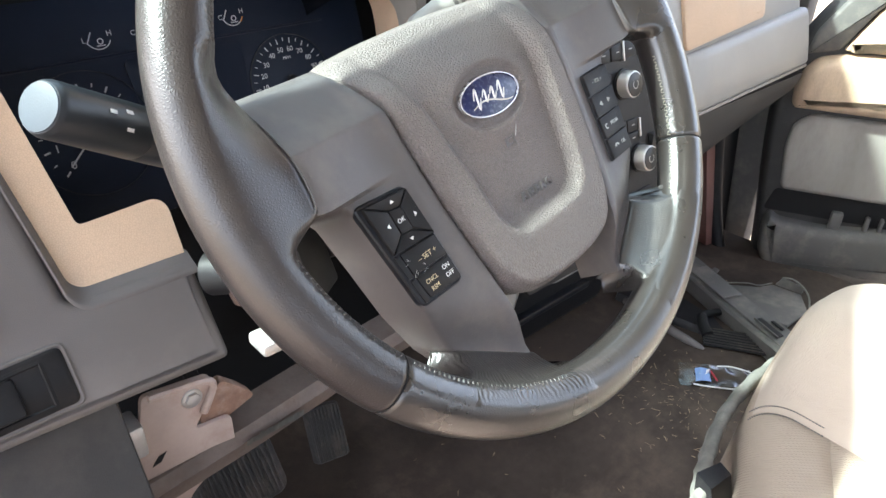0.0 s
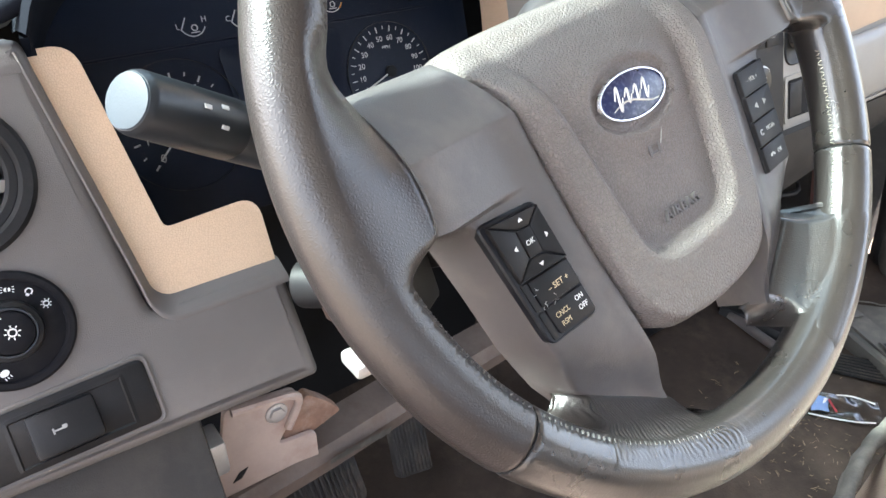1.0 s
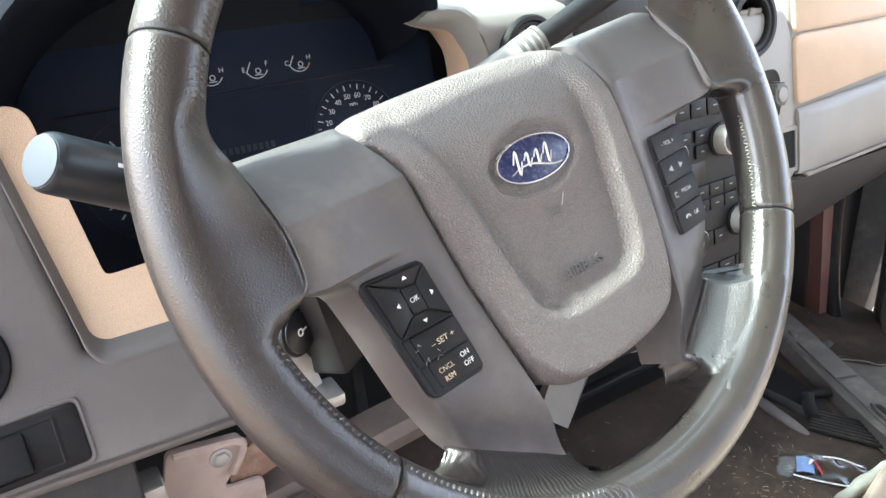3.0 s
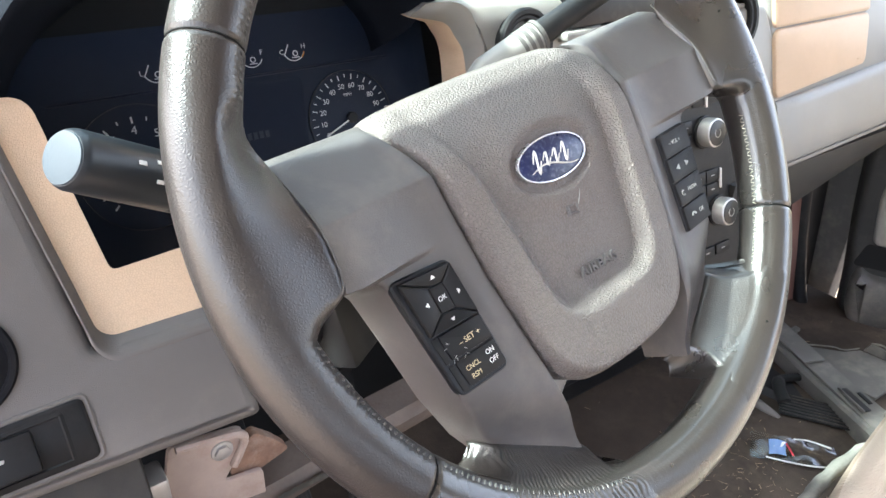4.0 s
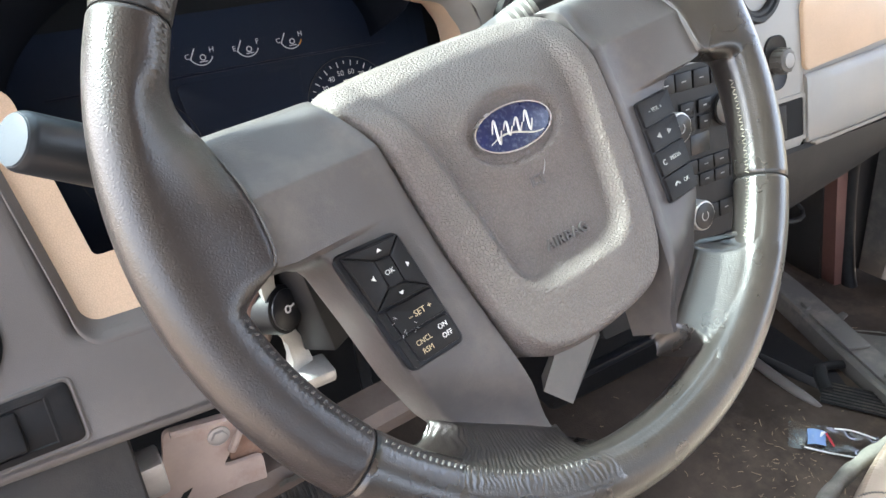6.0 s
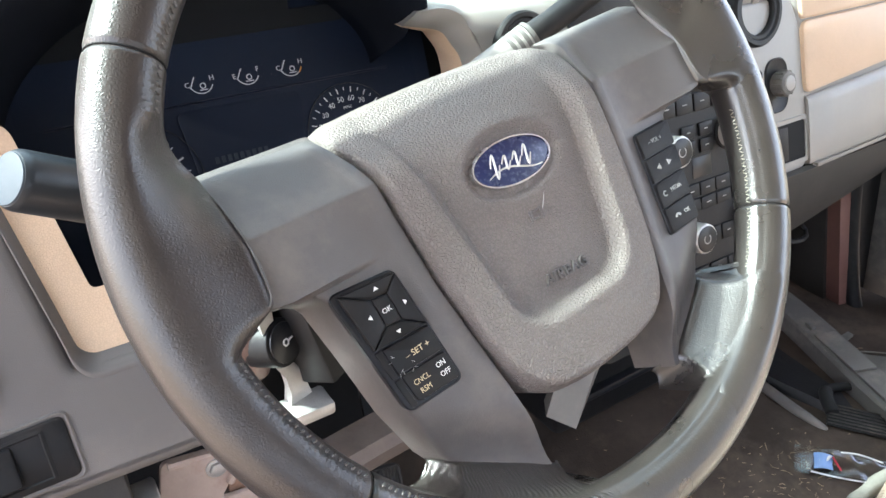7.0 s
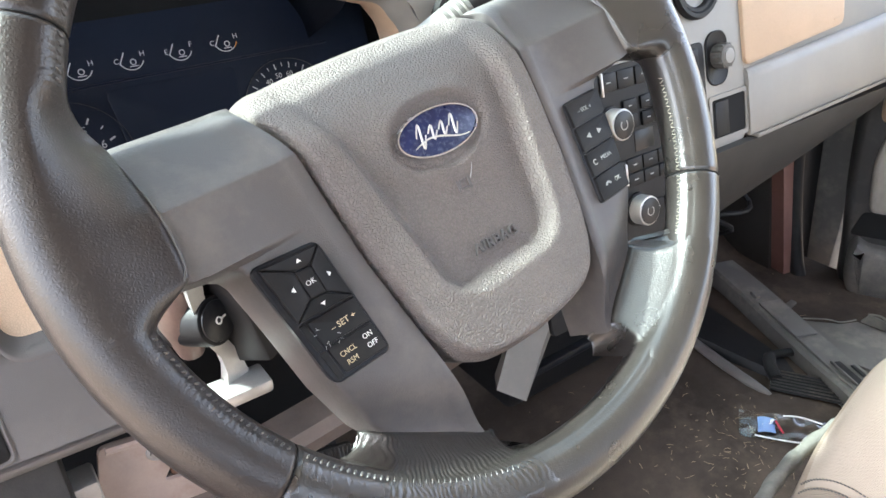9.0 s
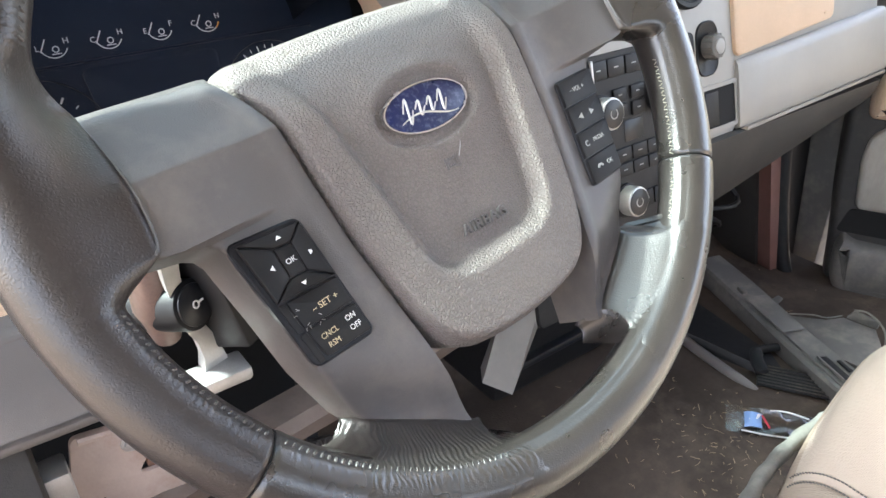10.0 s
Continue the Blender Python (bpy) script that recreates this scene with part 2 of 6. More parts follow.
    "copper": material("brown oxidised metal", (0.13, 0.085, 0.07), 0.5, metal=0.3, vary=0.3, scale=60, dirt=(0.05, 0.03, 0.025), dirt_amount=0.7, dirt_scale=60),
}


def glass(name, tint, gloss_rough=0.03, ior=1.45):
    """Thin clear pane: tinted see-through with a Fresnel gloss."""
    mat = bpy.data.materials.new(name)
    mat.use_nodes = True
    n, link = mat.node_tree.nodes, mat.node_tree.links.new
    n.remove(n["Principled BSDF"])
    tr, gl, mx, fr = (n.new(k) for k in ("ShaderNodeBsdfTransparent", "ShaderNodeBsdfGlossy", "ShaderNodeMixShader", "ShaderNodeFresnel"))
    tr.inputs["Color"].default_value = (*tint, 1)
    gl.inputs["Roughness"].default_value = gloss_rough
    fr.inputs["IOR"].default_value = ior
    link(fr.outputs[0], mx.inputs[0])
    link(tr.outputs[0], mx.inputs[1])
    link(gl.outputs[0], mx.inputs[2])
    link(mx.outputs[0], n["Material Output"].inputs["Surface"])
    return mat


M["windshield"] = glass("green tinted windshield glass", (0.76, 0.93, 0.87))
M["lens"] = glass("clear gauge lens", (0.9, 0.92, 0.95), 0.25, 1.12)
M["film"] = glass("crinkled clear film", (0.92, 0.93, 0.93), 0.12)


# ---- small builders ----
def finish(ob, angle=38.0):
    me = ob.data
    for p in me.polygons:
        p.use_smooth = True
    me.set_sharp_from_angle(angle=radians(angle))
    return ob


def mesh_from(name, bm, mat, recalc=True):
    if recalc:
        bmesh.ops.recalc_face_normals(bm, faces=bm.faces[:])
    me = bpy.data.meshes.new(name)
    bm.to_mesh(me)
    bm.free()
    me.materials.append(M[mat])
    return me


def part(name, bm, mat, parent, label="", angle=38.0):
    ob = new(name, mesh_from(name, bm, mat))
    finish(ob, angle)
    if parent is not None:
        ob.parent = parent
    if label:
        tagged(ob, label)
    return ob


def thing(name, m, label, category, group="", kind=""):
    ob = new(name)
    ob.empty_display_size = 0.02
    ob.matrix_world = m
    return tagged(ob, label, category, group, kind)


def solid(name, bm, mat, label, category, kind="", group="", m=None, angle=38.0):
    """A thing that is a single mesh."""
    ob = part(name, bm, mat, None, angle=angle)
    if m is not None:
        ob.matrix_world = m
    return tagged(ob, label, category, group, kind)


def bevel_all(bm, width, segments=2):
    if width > 0:
        bmesh.ops.bevel(bm, geom=bm.edges[:], offset=width, segments=segments, affect="EDGES", profile=0.5, clamp_overlap=True)


def box(lo, hi, bev=0.002, segments=2, bm=None, m=None):
    b = bmesh.new()
    vs = [b.verts.new((x, y, z)) for x in (lo[0], hi[0]) for y in (lo[1], hi[1]) for z in (lo[2], hi[2])]
    for f in ((0, 1, 3, 2), (4, 6, 7, 5), (0, 4, 5, 1), (2, 3, 7, 6), (0, 2, 6, 4), (1, 5, 7, 3)):
        b.faces.new([vs[i] for i in f])
    bmesh.ops.recalc_face_normals(b, faces=b.faces[:])
    bevel_all(b, bev, segments)
    return into(b, bm, m)


def into(b, bm, m=None):
    if m is not None:
        bmesh.ops.transform(b, matrix=m, verts=b.verts[:])
    if bm is None:
        return b
    tmp = bpy.data.meshes.new("tmp")
    b.to_mesh(tmp)
    b.free()
    bm.from_mesh(tmp)
    bpy.data.meshes.remove(tmp)
    return bm


def slab(pts, z0, z1, bev=0.001, segments=2, bm=None, m=None, taper=1.0):
    """A flat plate with the outline pts between z0 (back) and z1 (front)."""
    b = bmesh.new()
    cx, cy = sum(p[0] for p in pts) / len(pts), sum(p[1] for p in pts) / len(pts)
    back = [b.verts.new((x, y, z0)) for x, y in pts]
    front = [b.verts.new((cx + (x - cx) * taper, cy + (y - cy) * taper, z1)) for x, y in pts]
    b.faces.new(front)
    b.faces.new(back[::-1])
    k = len(pts)
    for i in range(k):
        b.faces.new((back[i], back[(i + 1) % k], front[(i + 1) % k], front[i]))
    bmesh.ops.recalc_face_normals(b, faces=b.faces[:])
    if bev:
        rim = [e for e in b.edges if all(v in front for v in e.verts)]
        bmesh.ops.bevel(b, geom=rim, offset=bev, segments=segments, affect="EDGES", profile=0.5, clamp_overlap=True)
    return into(b, bm, m)


def rounded(x0, y0, x1, y1, r, n=5):
    out = []
    for cx, cy, a0 in ((x1 - r, y1 - r, 0), (x0 + r, y1 - r, 90), (x0 + r, y0 + r, 180), (x1 - r, y0 + r, 270)):
        for i in range(n + 1):
            a = radians(a0 + 90 * i / n)
            out.append((cx + r * math.cos(a), cy + r * math.sin(a)))
    return out


def round_poly(pts, r, n=4):
    """Round the corners of a polygon."""
    out = []
    k = len(pts)
    for i in range(k):
        p, a, b = Vector(pts[i]), Vector(pts[i - 1]), Vector(pts[(i + 1) % k])
        ua, ub = (a - p).normalized(), (b - p).normalized()
        d = min(r, (a - p).length * 0.45, (b - p).length * 0.45)
        s, e = p + ua * d, p + ub * d
        for j in range(n + 1):
            t = j / n
            q = s * (1 - t) ** 2 + p * 2 * t * (1 - t) + e * t * t
            out.append((q.x, q.y))
    return out


def disc(r, z0, z1, bev=0.001, n=40, bm=None, m=None, c=(0, 0), ry=None, segments=2):
    ry = ry or r
    return slab([(c[0] + r * math.cos(2 * math.pi * i / n), c[1] + ry * math.sin(2 * math.pi * i / n)) for i in range(n)], z0, z1, bev, segments, bm, m)


def ring(r0, r1, z0, z1, n=56, bm=None, m=None, c=(0, 0), arc=(0, 360), bulge=0.0):
    """A flat or domed ring (or arc) with the radii r0 < r1."""
    b = bmesh.new()
    whole = abs(arc[1] - arc[0]) >= 359.9
    cnt = n if whole else n + 1
    prof = [(r0, z0), (r0, z1 - bulge), (r0 + (r1 - r0) * 0.25, z1), (r0 + (r1 - r0) * 0.75, z1), (r1, z1 - bulge), (r1, z0)]
    rows = []
    for i in range(cnt):
        a = radians(arc[0] + (arc[1] - arc[0]) * i / n)
        rows.append([b.verts.new((c[0] + r * math.cos(a), c[1] + r * math.sin(a), z)) for r, z in prof])
    for i in range(n if whole else n):
        p, q = rows[i], rows[(i + 1) % cnt]
        for j in range(len(prof)):
            b.faces.new((p[j], q[j], q[(j + 1) % len(prof)], p[(j + 1) % len(prof)]))
    if not whole:
        b.faces.new(rows[0])
        b.faces.new(rows[-1][::-1])
    return into(b, bm, m)


def loft(sections, closed=True, caps=True, bm=None, m=None):
    """Skin through sections of equally many points."""
    b = bmesh.new()
    rows = [[b.verts.new(p) for p in s] for s in sections]
    k = len(rows[0])
    for p, q in zip(rows, rows[1:]):
        for j in range(k if closed else k - 1):
            b.faces.new((p[j], p[(j + 1) % k], q[(j + 1) % k], q[j]))
    if caps and closed:
        b.faces.new(rows[0][::-1])
        b.faces.new(rows[-1])
    return into(b, bm, m)


def tube(path, radius, n=10, bm=None, m=None, caps=True):
    """A round bar along a path; radius may be a list."""
    pts = [Vector(p) for p in path]
    rad = radius if isinstance(radius, (list, tuple)) else [radius] * len(pts)
    secs = []
    up = Vector((0.13, 0.31, 0.94)).normalized()
    for i, p in enumerate(pts):
        d = (pts[min(i + 1, len(pts) - 1)] - pts[max(i - 1, 0)]).normalized()
        s = d.cross(up)
        if s.length < 1e-3:
            s = d.cross(Vector((1, 0, 0)))
        s.normalize()
        u = s.cross(d)
        secs.append([p + (s * math.cos(a) + u * math.sin(a)) * rad[i] for a in (2 * math.pi * j / n for j in range(n))])
    return loft(secs, True, caps, bm, m)


def smooth_path(pts, n=6):
    """Catmull-Rom through pts."""
    p = [Vector(q) for q in pts]
    out = []
    for i in range(len(p) - 1):
        a, b, c, d = p[max(i - 1, 0)], p[i], p[i + 1], p[min(i + 2, len(p) - 1)]
        for j in range(n):
            t = j / n
            out.append(0.5 * (2 * b + (c - a) * t + (2 * a - 5 * b + 4 * c - d) * t * t + (3 * b - a - 3 * c + d) * t ** 3))
    out.append(p[-1])
    return out


def sheet(fx, nu, nv, bm=None, m=None):
    """A grid surface fx(u, v), u and v from 0 to 1."""
    b = bmesh.new()
    g = [[b.verts.new(fx(i / nu, j / nv)) for j in range(nv + 1)] for i in range(nu + 1)]
    for i in range(nu):
        for j in range(nv):
            b.faces.new((g[i][j], g[i + 1][j], g[i + 1][j + 1], g[i][j + 1]))
    return into(b, bm, m)


def thick_sheet(fx, nu, nv, t, bm=None, m=None):
    b = sheet(fx, nu, nv)
    bmesh.ops.recalc_face_normals(b, faces=b.faces[:])
    bmesh.ops.solidify(b, geom=b.faces[:], thickness=t)
    return into(b, bm, m)


def smoothstep(a, b, x):
    t = min(1.0, max(0.0, (x - a) / (b - a)))
    return t * t * (3 - 2 * t)


def text_bm(body, size, z=0.0, depth=0.0001, m=None, bm=None, spacing=1.0, sx=1.0):
    """Raised lettering in the built-in font, centred on the local origin."""
    cu = bpy.data.curves.new("lettering", "FONT")
    cu.body, cu.size, cu.align_x, cu.align_y, cu.extrude, cu.space_character = body, size, "CENTER", "CENTER", depth, spacing
    cu.resolution_u = 3
    ob = bpy.data.objects.new("lettering", cu)
    scene.collection.objects.link(ob)
    me = bpy.data.meshes.new_from_object(ob.evaluated_get(bpy.context.evaluated_depsgraph_get()))
    b = bmesh.new()
    b.from_mesh(me)
    bpy.data.objects.remove(ob)
    bpy.data.curves.remove(cu)
    bpy.data.meshes.remove(me)
    bmesh.ops.transform(b, matrix=Matrix.Translation((0, 0, z)) @ Matrix.Diagonal((sx, 1, 1, 1)), verts=b.verts[:])
    return into(b, bm, m)


def flat(x, y, turn=0.0, z=0.0):
    return pose(x, y, z, 0, 0, turn)


def frame_of(origin, right, up):
    r = Vector(right).normalized()
    u = (Vector(up) - r * Vector(up).dot(r)).normalized()
    f = r.cross(u)
    m = Matrix((r, u, f)).transposed().to_4x4()
    m.translation = Vector(origin)
    return m


# ---- the cab that closes the place ----
def floor_z(x, y):
    z = 0.035 + 0.04 * smoothstep(0.22, 0.42, x) - 0.03 * smoothstep(0.74, 0.86, x)
    z += 0.22 * smoothstep(0.34, 0.62, y)
    return z + 0.004 * noise.noise(Vector((x * 9, y * 9, 0)))


floor = solid("floor", sheet(lambda u, v: (-0.6 + 1.62 * u, -1.6 + 2.24 * v, floor_z(-0.6 + 1.62 * u, -1.6 + 2.24 * v)), 60, 80), "carpet",
              "dark brown dirty carpet on the cab floor", "floor", "structure")
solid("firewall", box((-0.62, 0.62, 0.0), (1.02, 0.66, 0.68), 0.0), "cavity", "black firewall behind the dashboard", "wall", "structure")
# unseen roof, walls and pillars, with openings chosen to shape the sunlight
roof_bm = box((-0.66, -1.62, 1.17), (1.06, 0.04, 1.21), 0.01)
solid("ceiling", roof_bm, "liner", "light grey cloth roof lining, unseen, edge set to shape sunlight", "ceiling", "structure")
solid("wall_rear", box((-0.66, -1.66, -0.05), (1.06, -1.62, 0.72), 0.005), "grey_plain", "grey rear cab wall below the window", "wall", "structure")
solid("trim_rear", box((-0.66, -1.66, 1.08), (1.06, -1.62, 1.2), 0.005), "grey_plain", "grey trim above the rear window", "trim", "structure")
# unseen plain wall, added against ground bounce through the doorway
solid("wall_left", box((-0.66, -0.95, -0.06), (-0.60, 0.30, 0.16), 0.01), "grey_plain", "grey plain sill of the open doorway, added out of view", "wall", "structure")
solid("pillar_rear", box((-0.66, -1.66, -0.06), (-0.60, -0.95, 1.2), 0.01), "grey_plain", "grey pillar behind the open doorway", "pillar", "structure")
solid("pillar_hinge", box((-0.66, 0.28, -0.06), (-0.60, 0.90, 0.69), 0.01), "grey_plain", "grey hinge pillar below the windshield", "pillar", "structure")
# unseen pillars, the left one set outward so sun reaches the dash
for name, x in (("pillar_front", -0.640), ("pillar_front", 0.985)):
    b = bmesh.new()
    secs = []
    for t in (0.0, 0.25, 0.5, 0.75, 1.0):
        y, z = 0.90 - 0.87 * t, 0.67 + 0.52 * t
        w, d = 0.032, 0.045
        secs.append([(x - w, y - d, z - 0.03), (x + w, y - d * 0.7, z - 0.02), (x + w, y + d, z + 0.02), (x - w, y + d, z + 0.03)])
    solid(name, loft(secs, bm=b), "dash", "grey windshield pillar trim, assumed out of view", "pillar", "structure")
pane = new("window_1", mesh_from("windshield", sheet(lambda u, v: (-0.61 + 1.56 * u, 0.88 - 0.85 * v, 0.672 + 0.498 * v + 0.02 * math.sin(math.pi * u)), 12, 8), "windshield"))
tagged(pane, "green tinted windshield glass in front of the dashboard", "windshield", kind="structure")
solid("ground", sheet(lambda u, v: (-60 + 120 * u, -60 + 120 * v, -0.72), 40, 40), "ground", "pale sandy dirt lot around the vehicle", "ground", "structure")
# assumed white hood, out of view, bounces light in through the windshield
hood_bm = thick_sheet(lambda u, v: (-0.55 + 1.5 * u, 0.93 + 1.15 * v, 0.66 + 0.03 * math.sin(math.pi * u) - 0.10 * v * v), 16, 12, 0.01)
solid("engine_hood", hood_bm, "paint", "unseen white engine hood beyond the windshield, added for bounce light", "hood")

# ---- frames of the dashboard's faces ----
FL = frame_of((-0.22, 0.134, 0.46), (1, 0, 0), (0, 0.4226, 0.9063))
FC = frame_of((-0.035, 0.345, 0.60), (1, 0, 0), (0, 0.309, 0.951))
FS = frame_of((0.59, 0.196, 0.44), (1, 0, 0), (0, 0.2588, 0.9659))

# ---- dashboard: left panel ----
dash = thing("dashboard_left_panel", FL, "dark grey plastic dashboard end panel beside the steering wheel", "dashboard", kind="structure")
outline = round_poly([(-0.30, -0.026), (0.0935, -0.037), (0.0885, 0.041), (0.006, 0.041), (-0.012, 0.203), (-0.30, 0.203)], 0.0075, 6)


def inset_ring(pts, d, z):
    out = []
    for i in range(len(pts)):
        p, a, c = Vector(pts[i]), Vector(pts[i - 1]), Vector(pts[(i + 1) % len(pts)])
        e = ((p - a).normalized() + (c - p).normalized()).normalized()
        out.append((p.x - e.y * d, p.y + e.x * d, z))
    return out


def cushion(pts, profile, back, bm=None, m=None, holes=()):
    """A plate with a rounded edge: profile is rows of (inset, height) from the edge inwards. holes: outlines cut through it."""
    b = bmesh.new()
    rows = [[b.verts.new((x, y, back)) for x, y in pts]]
    rows += [[b.verts.new(p) for p in inset_ring(pts, d, z)] for d, z in profile]
    for p, q in zip(rows, rows[1:]):
        for j in range(len(pts)):
            b.faces.new((p[j], p[(j + 1) % len(pts)], q[(j + 1) % len(pts)], q[j]))
    if holes:
        edges = [b.edges.get((rows[-1][i], rows[-1][i - 1])) for i in range(len(pts))]
        z = profile[-1][1]
        for h in holes:
            top_, low = [b.verts.new((x, y, z)) for x, y in h], [b.verts.new((x, y, back)) for x, y in h]
            edges += [b.edges.new((top_[i], top_[i - 1])) for i in range(len(h))]
            for i in range(len(h)):
                b.faces.new((top_[i - 1], top_[i], low[i], low[i - 1]))
        bmesh.ops.triangle_fill(b, edges=edges, use_beauty=True)
    else:
        b.faces.new(rows[-1])
    return into(b, bm, m)


def circle(cx, cy, r, n=48):
    return [(cx + r * math.cos(2 * math.pi * i / n), cy + r * math.sin(2 * math.pi * i / n)) for i in range(n)]


part("panel", cushion(outline, [(0.0, -0.016), (0.0004, -0.009), (0.0016, -0.0045), (0.0045, -0.0015), (0.0065, -0.0006), (0.010, 0.0)], -0.06, holes=[circle(-0.070, 0.138, 0.0365)]), "dash", dash, angle=60)
roll = [(0.1838, 0.0003), (0.188, 0.0006), (0.193, -0.0006), (0.1975, -0.0034), (0.2010, -0.0075), (0.2040, -0.0130), (0.2055, -0.0190), (0.2055, -0.03), (0.1838, -0.01)]
part("upper_roll", loft([[(x, 0.1838 + (y - 0.1838) * g, z * g - (1 - g) * 0.004) for y, z in roll] for x, g in ((-0.30, 1.0), (-0.16, 1.0), (-0.030, 1.0), (-0.0185, 0.985), (-0.0165, 0.93))]), "dash", dash, angle=70)
# lower side panel
part("lower_panel", box((-0.30, -0.40, -0.06), (0.014, -0.030, -0.012), 0.006), "dark_panel", dash, "dark lower panel")

# round air vent
vent = thing("air_vent", FL @ flat(-0.070, 0.138), "round black air vent with grey slats in the dashboard", "air vent", "air vents")
part("bezel", ring(0.0345, 0.0440, -0.004, 0.0040, bulge=0.003), "black", vent)
part("collar", ring(0.029, 0.0362, -0.03, 0.0015, bulge=0.002), "black", vent)
part("duct", disc(0.036, -0.032, -0.030, 0.0), "cavity", vent)
for i in range(5):
    for j in range(5):
        x, y = -0.026 + 0.013 * i + 0.0065 * (j % 2), -0.0225 + 0.01125 * j
        if math.hypot(x, y) < 0.031:
            part("honeycomb_cell", ring(0.0062, 0.0072, -0.029, -0.022, 6, c=(x, y)), "black", vent)
for y, tilt in ((0.0125, 24), (-0.0085, 24)):
    hw = math.sqrt(0.031 ** 2 - y * y) * 0.98
    part("slat", box((-hw, -0.0035, -0.0016), (hw, 0.0035, 0.0016), 0.0012, m=pose(0, y, -0.008, tilt, 0, 0)), "silver", vent, "dusty silver grey slat")
part("clip", box((-0.006, -0.005, -0.003), (0.006, 0.005, 0.003), 0.002, m=pose(0.004, 0.0125, -0.006, 24, 0, 0)), "silver", vent)
part("upright", box((-0.001, -0.028, -0.02), (0.001, 0.028, -0.017), 0.0003), "black", vent)
part("upright", box((0.013, -0.024, -0.02), (0.015, 0.024, -0.017), 0.0003), "black", vent)

# headlamp dial
dial = thing("headlamp_switch", FL @ flat(-0.064, 0.056), "black rotary headlamp switch with white symbols", "switch")
part("bezel", ring(0.0265, 0.0318, -0.004, 0.0035, bulge=0.0015), "matte_black", dial)
part("plate", disc(0.0270, -0.006, 0.0015, 0.0005), "matte_black", dial)
kn = part("knob", disc(0.0162, 0.001, 0.007, 0.002), "black", dial)
part("knob_top", disc(0.0118, 0.006, 0.0112, 0.002), "matte_black", kn)
part("knob_ring", ring(0.0118, 0.0132, 0.006, 0.0108, bulge=0.0008), "stalk", kn)
part("pointer", box((-0.0009, 0.0085, 0.0105), (0.0009, 0.0150, 0.0116), 0.0002, m=flat(0, 0, 16)), "white", kn)


def lamp_symbol(r, rays, m):
    b = ring(r * 0.45, r * 0.68, 0.0, 0.0004, 16)
    for i in range(rays):
        box((r * 0.78, -r * 0.09, 0.0), (r * 1.15, r * 0.09, 0.0004), 0.0, bm=b, m=flat(0, 0, 360 * i / rays))
    bmesh.ops.transform(b, matrix=m, verts=b.verts[:])
    return b


part("lamp_symbol", lamp_symbol(0.0034, 8, flat(0.001, 0.000, 0, 0.0112)), "white", kn)
part("off_symbol", ring(0.0014, 0.0021, 0, 0.0004, 16, m=flat(-0.0075, 0.0205, 0, 0.0016)), "white", dial)
# parking lamps: two half discs with rays; headlamps: a bulb on its base; automatic: a small sun; fog lamp: a half disc with bars
pk = bmesh.new()
for sg in (-1, 1):
    slab([(sg * x, y) for x, y in ((0.0004, -0.0011), (0.0014, -0.0007), (0.0016, 0.0), (0.0014, 0.0007), (0.0004, 0.0011))][::sg], 0.0, 0.0004, 0.0, bm=pk)
    for q in (-0.0009, 0.0, 0.0009):
        box((-0.0006, -0.00016, 0.0), (0.0006, 0.00016, 0.0004), 0.0, bm=pk, m=flat(sg * 0.0027, q * 1.5, sg * q * 16000))
bmesh.ops.transform(pk, matrix=flat(0.0055, 0.0211, -14, 0.0016), verts=pk.verts[:])
part("parking_lamp_symbol", pk, "white", dial)
hl = ring(0.0013, 0.0019, 0.0, 0.0004, 18, c=(0.0, 0.0005), arc=(-40, 220))
box((-0.0009, -0.0020, 0.0), (0.0009, -0.0007, 0.0004), 0.0, bm=hl)
bmesh.ops.transform(hl, matrix=flat(0.0143, 0.0166, -35, 0.0016), verts=hl.verts[:])
part("headlamp_symbol", hl, "white", dial)
part("lamp_symbol", lamp_symbol(0.0024, 8, flat(0.0203, 0.0082, 0, 0.0016)), "white", dial)
fg = disc(0.0018, 0.0, 0.0004, 0.0, 16, ry=0.0024)
for q in (-0.0015, 0.0, 0.0015):
    box((0.0022, q - 0.0002, 0.0), (0.0038, q + 0.0002, 0.0004), 0.0, bm=fg)
bmesh.ops.transform(fg, matrix=flat(-0.0090, -0.0205, -70, 0.0016), verts=fg.verts[:])
part("fog_symbol", fg, "white", dial)

# switch plate with one rocker
plate = thing("switch_plate", FL, "black plastic switch plate with one rocker switch", "switch plate")
part("recess_rim", cushion(round_poly([(-0.1065, -0.0243), (-0.0045, -0.0235), (-0.0055, 0.0205), (-0.1065, 0.0175)], 0.007, 5), [(0.0, 0.0008), (0.0012, 0.0014), (0.003, 0.0006)], -0.004), "dash", plate)
part("plate", cushion(round_poly([(-0.1035, -0.0213), (-0.0075, -0.0205), (-0.0085, 0.0175), (-0.1035, 0.0145)], 0.005, 5), [(0.0, 0.0016), (0.0012, 0.0024)], -0.004), "black", plate)
part("rocker_frame", cushion(round_poly([(-0.083, -0.0195), (-0.020, -0.0185), (-0.0205, 0.0140), (-0.083, 0.0115)], 0.003, 3), [(0.0, 0.0026), (0.002, 0.0032), (0.0035, 0.0018)], 0.0), "black", plate)
rock = part("rocker", box((-0.0175, -0.0125, -0.003), (0.0175, 0.0125, 0.0045), 0.0025, m=pose(-0.0555, -0.003, 0.0028, -8, 0, 1)), "black", plate)
sym = box((-0.004, -0.0005, 0.0070), (0.004, 0.0005, 0.0080), 0.0, m=flat(-0.058, -0.002))
box((-0.0055, -0.0022, 0.0070), (-0.0042, 0.0022, 0.0080), 0.0, bm=sym, m=flat(-0.058, -0.002))
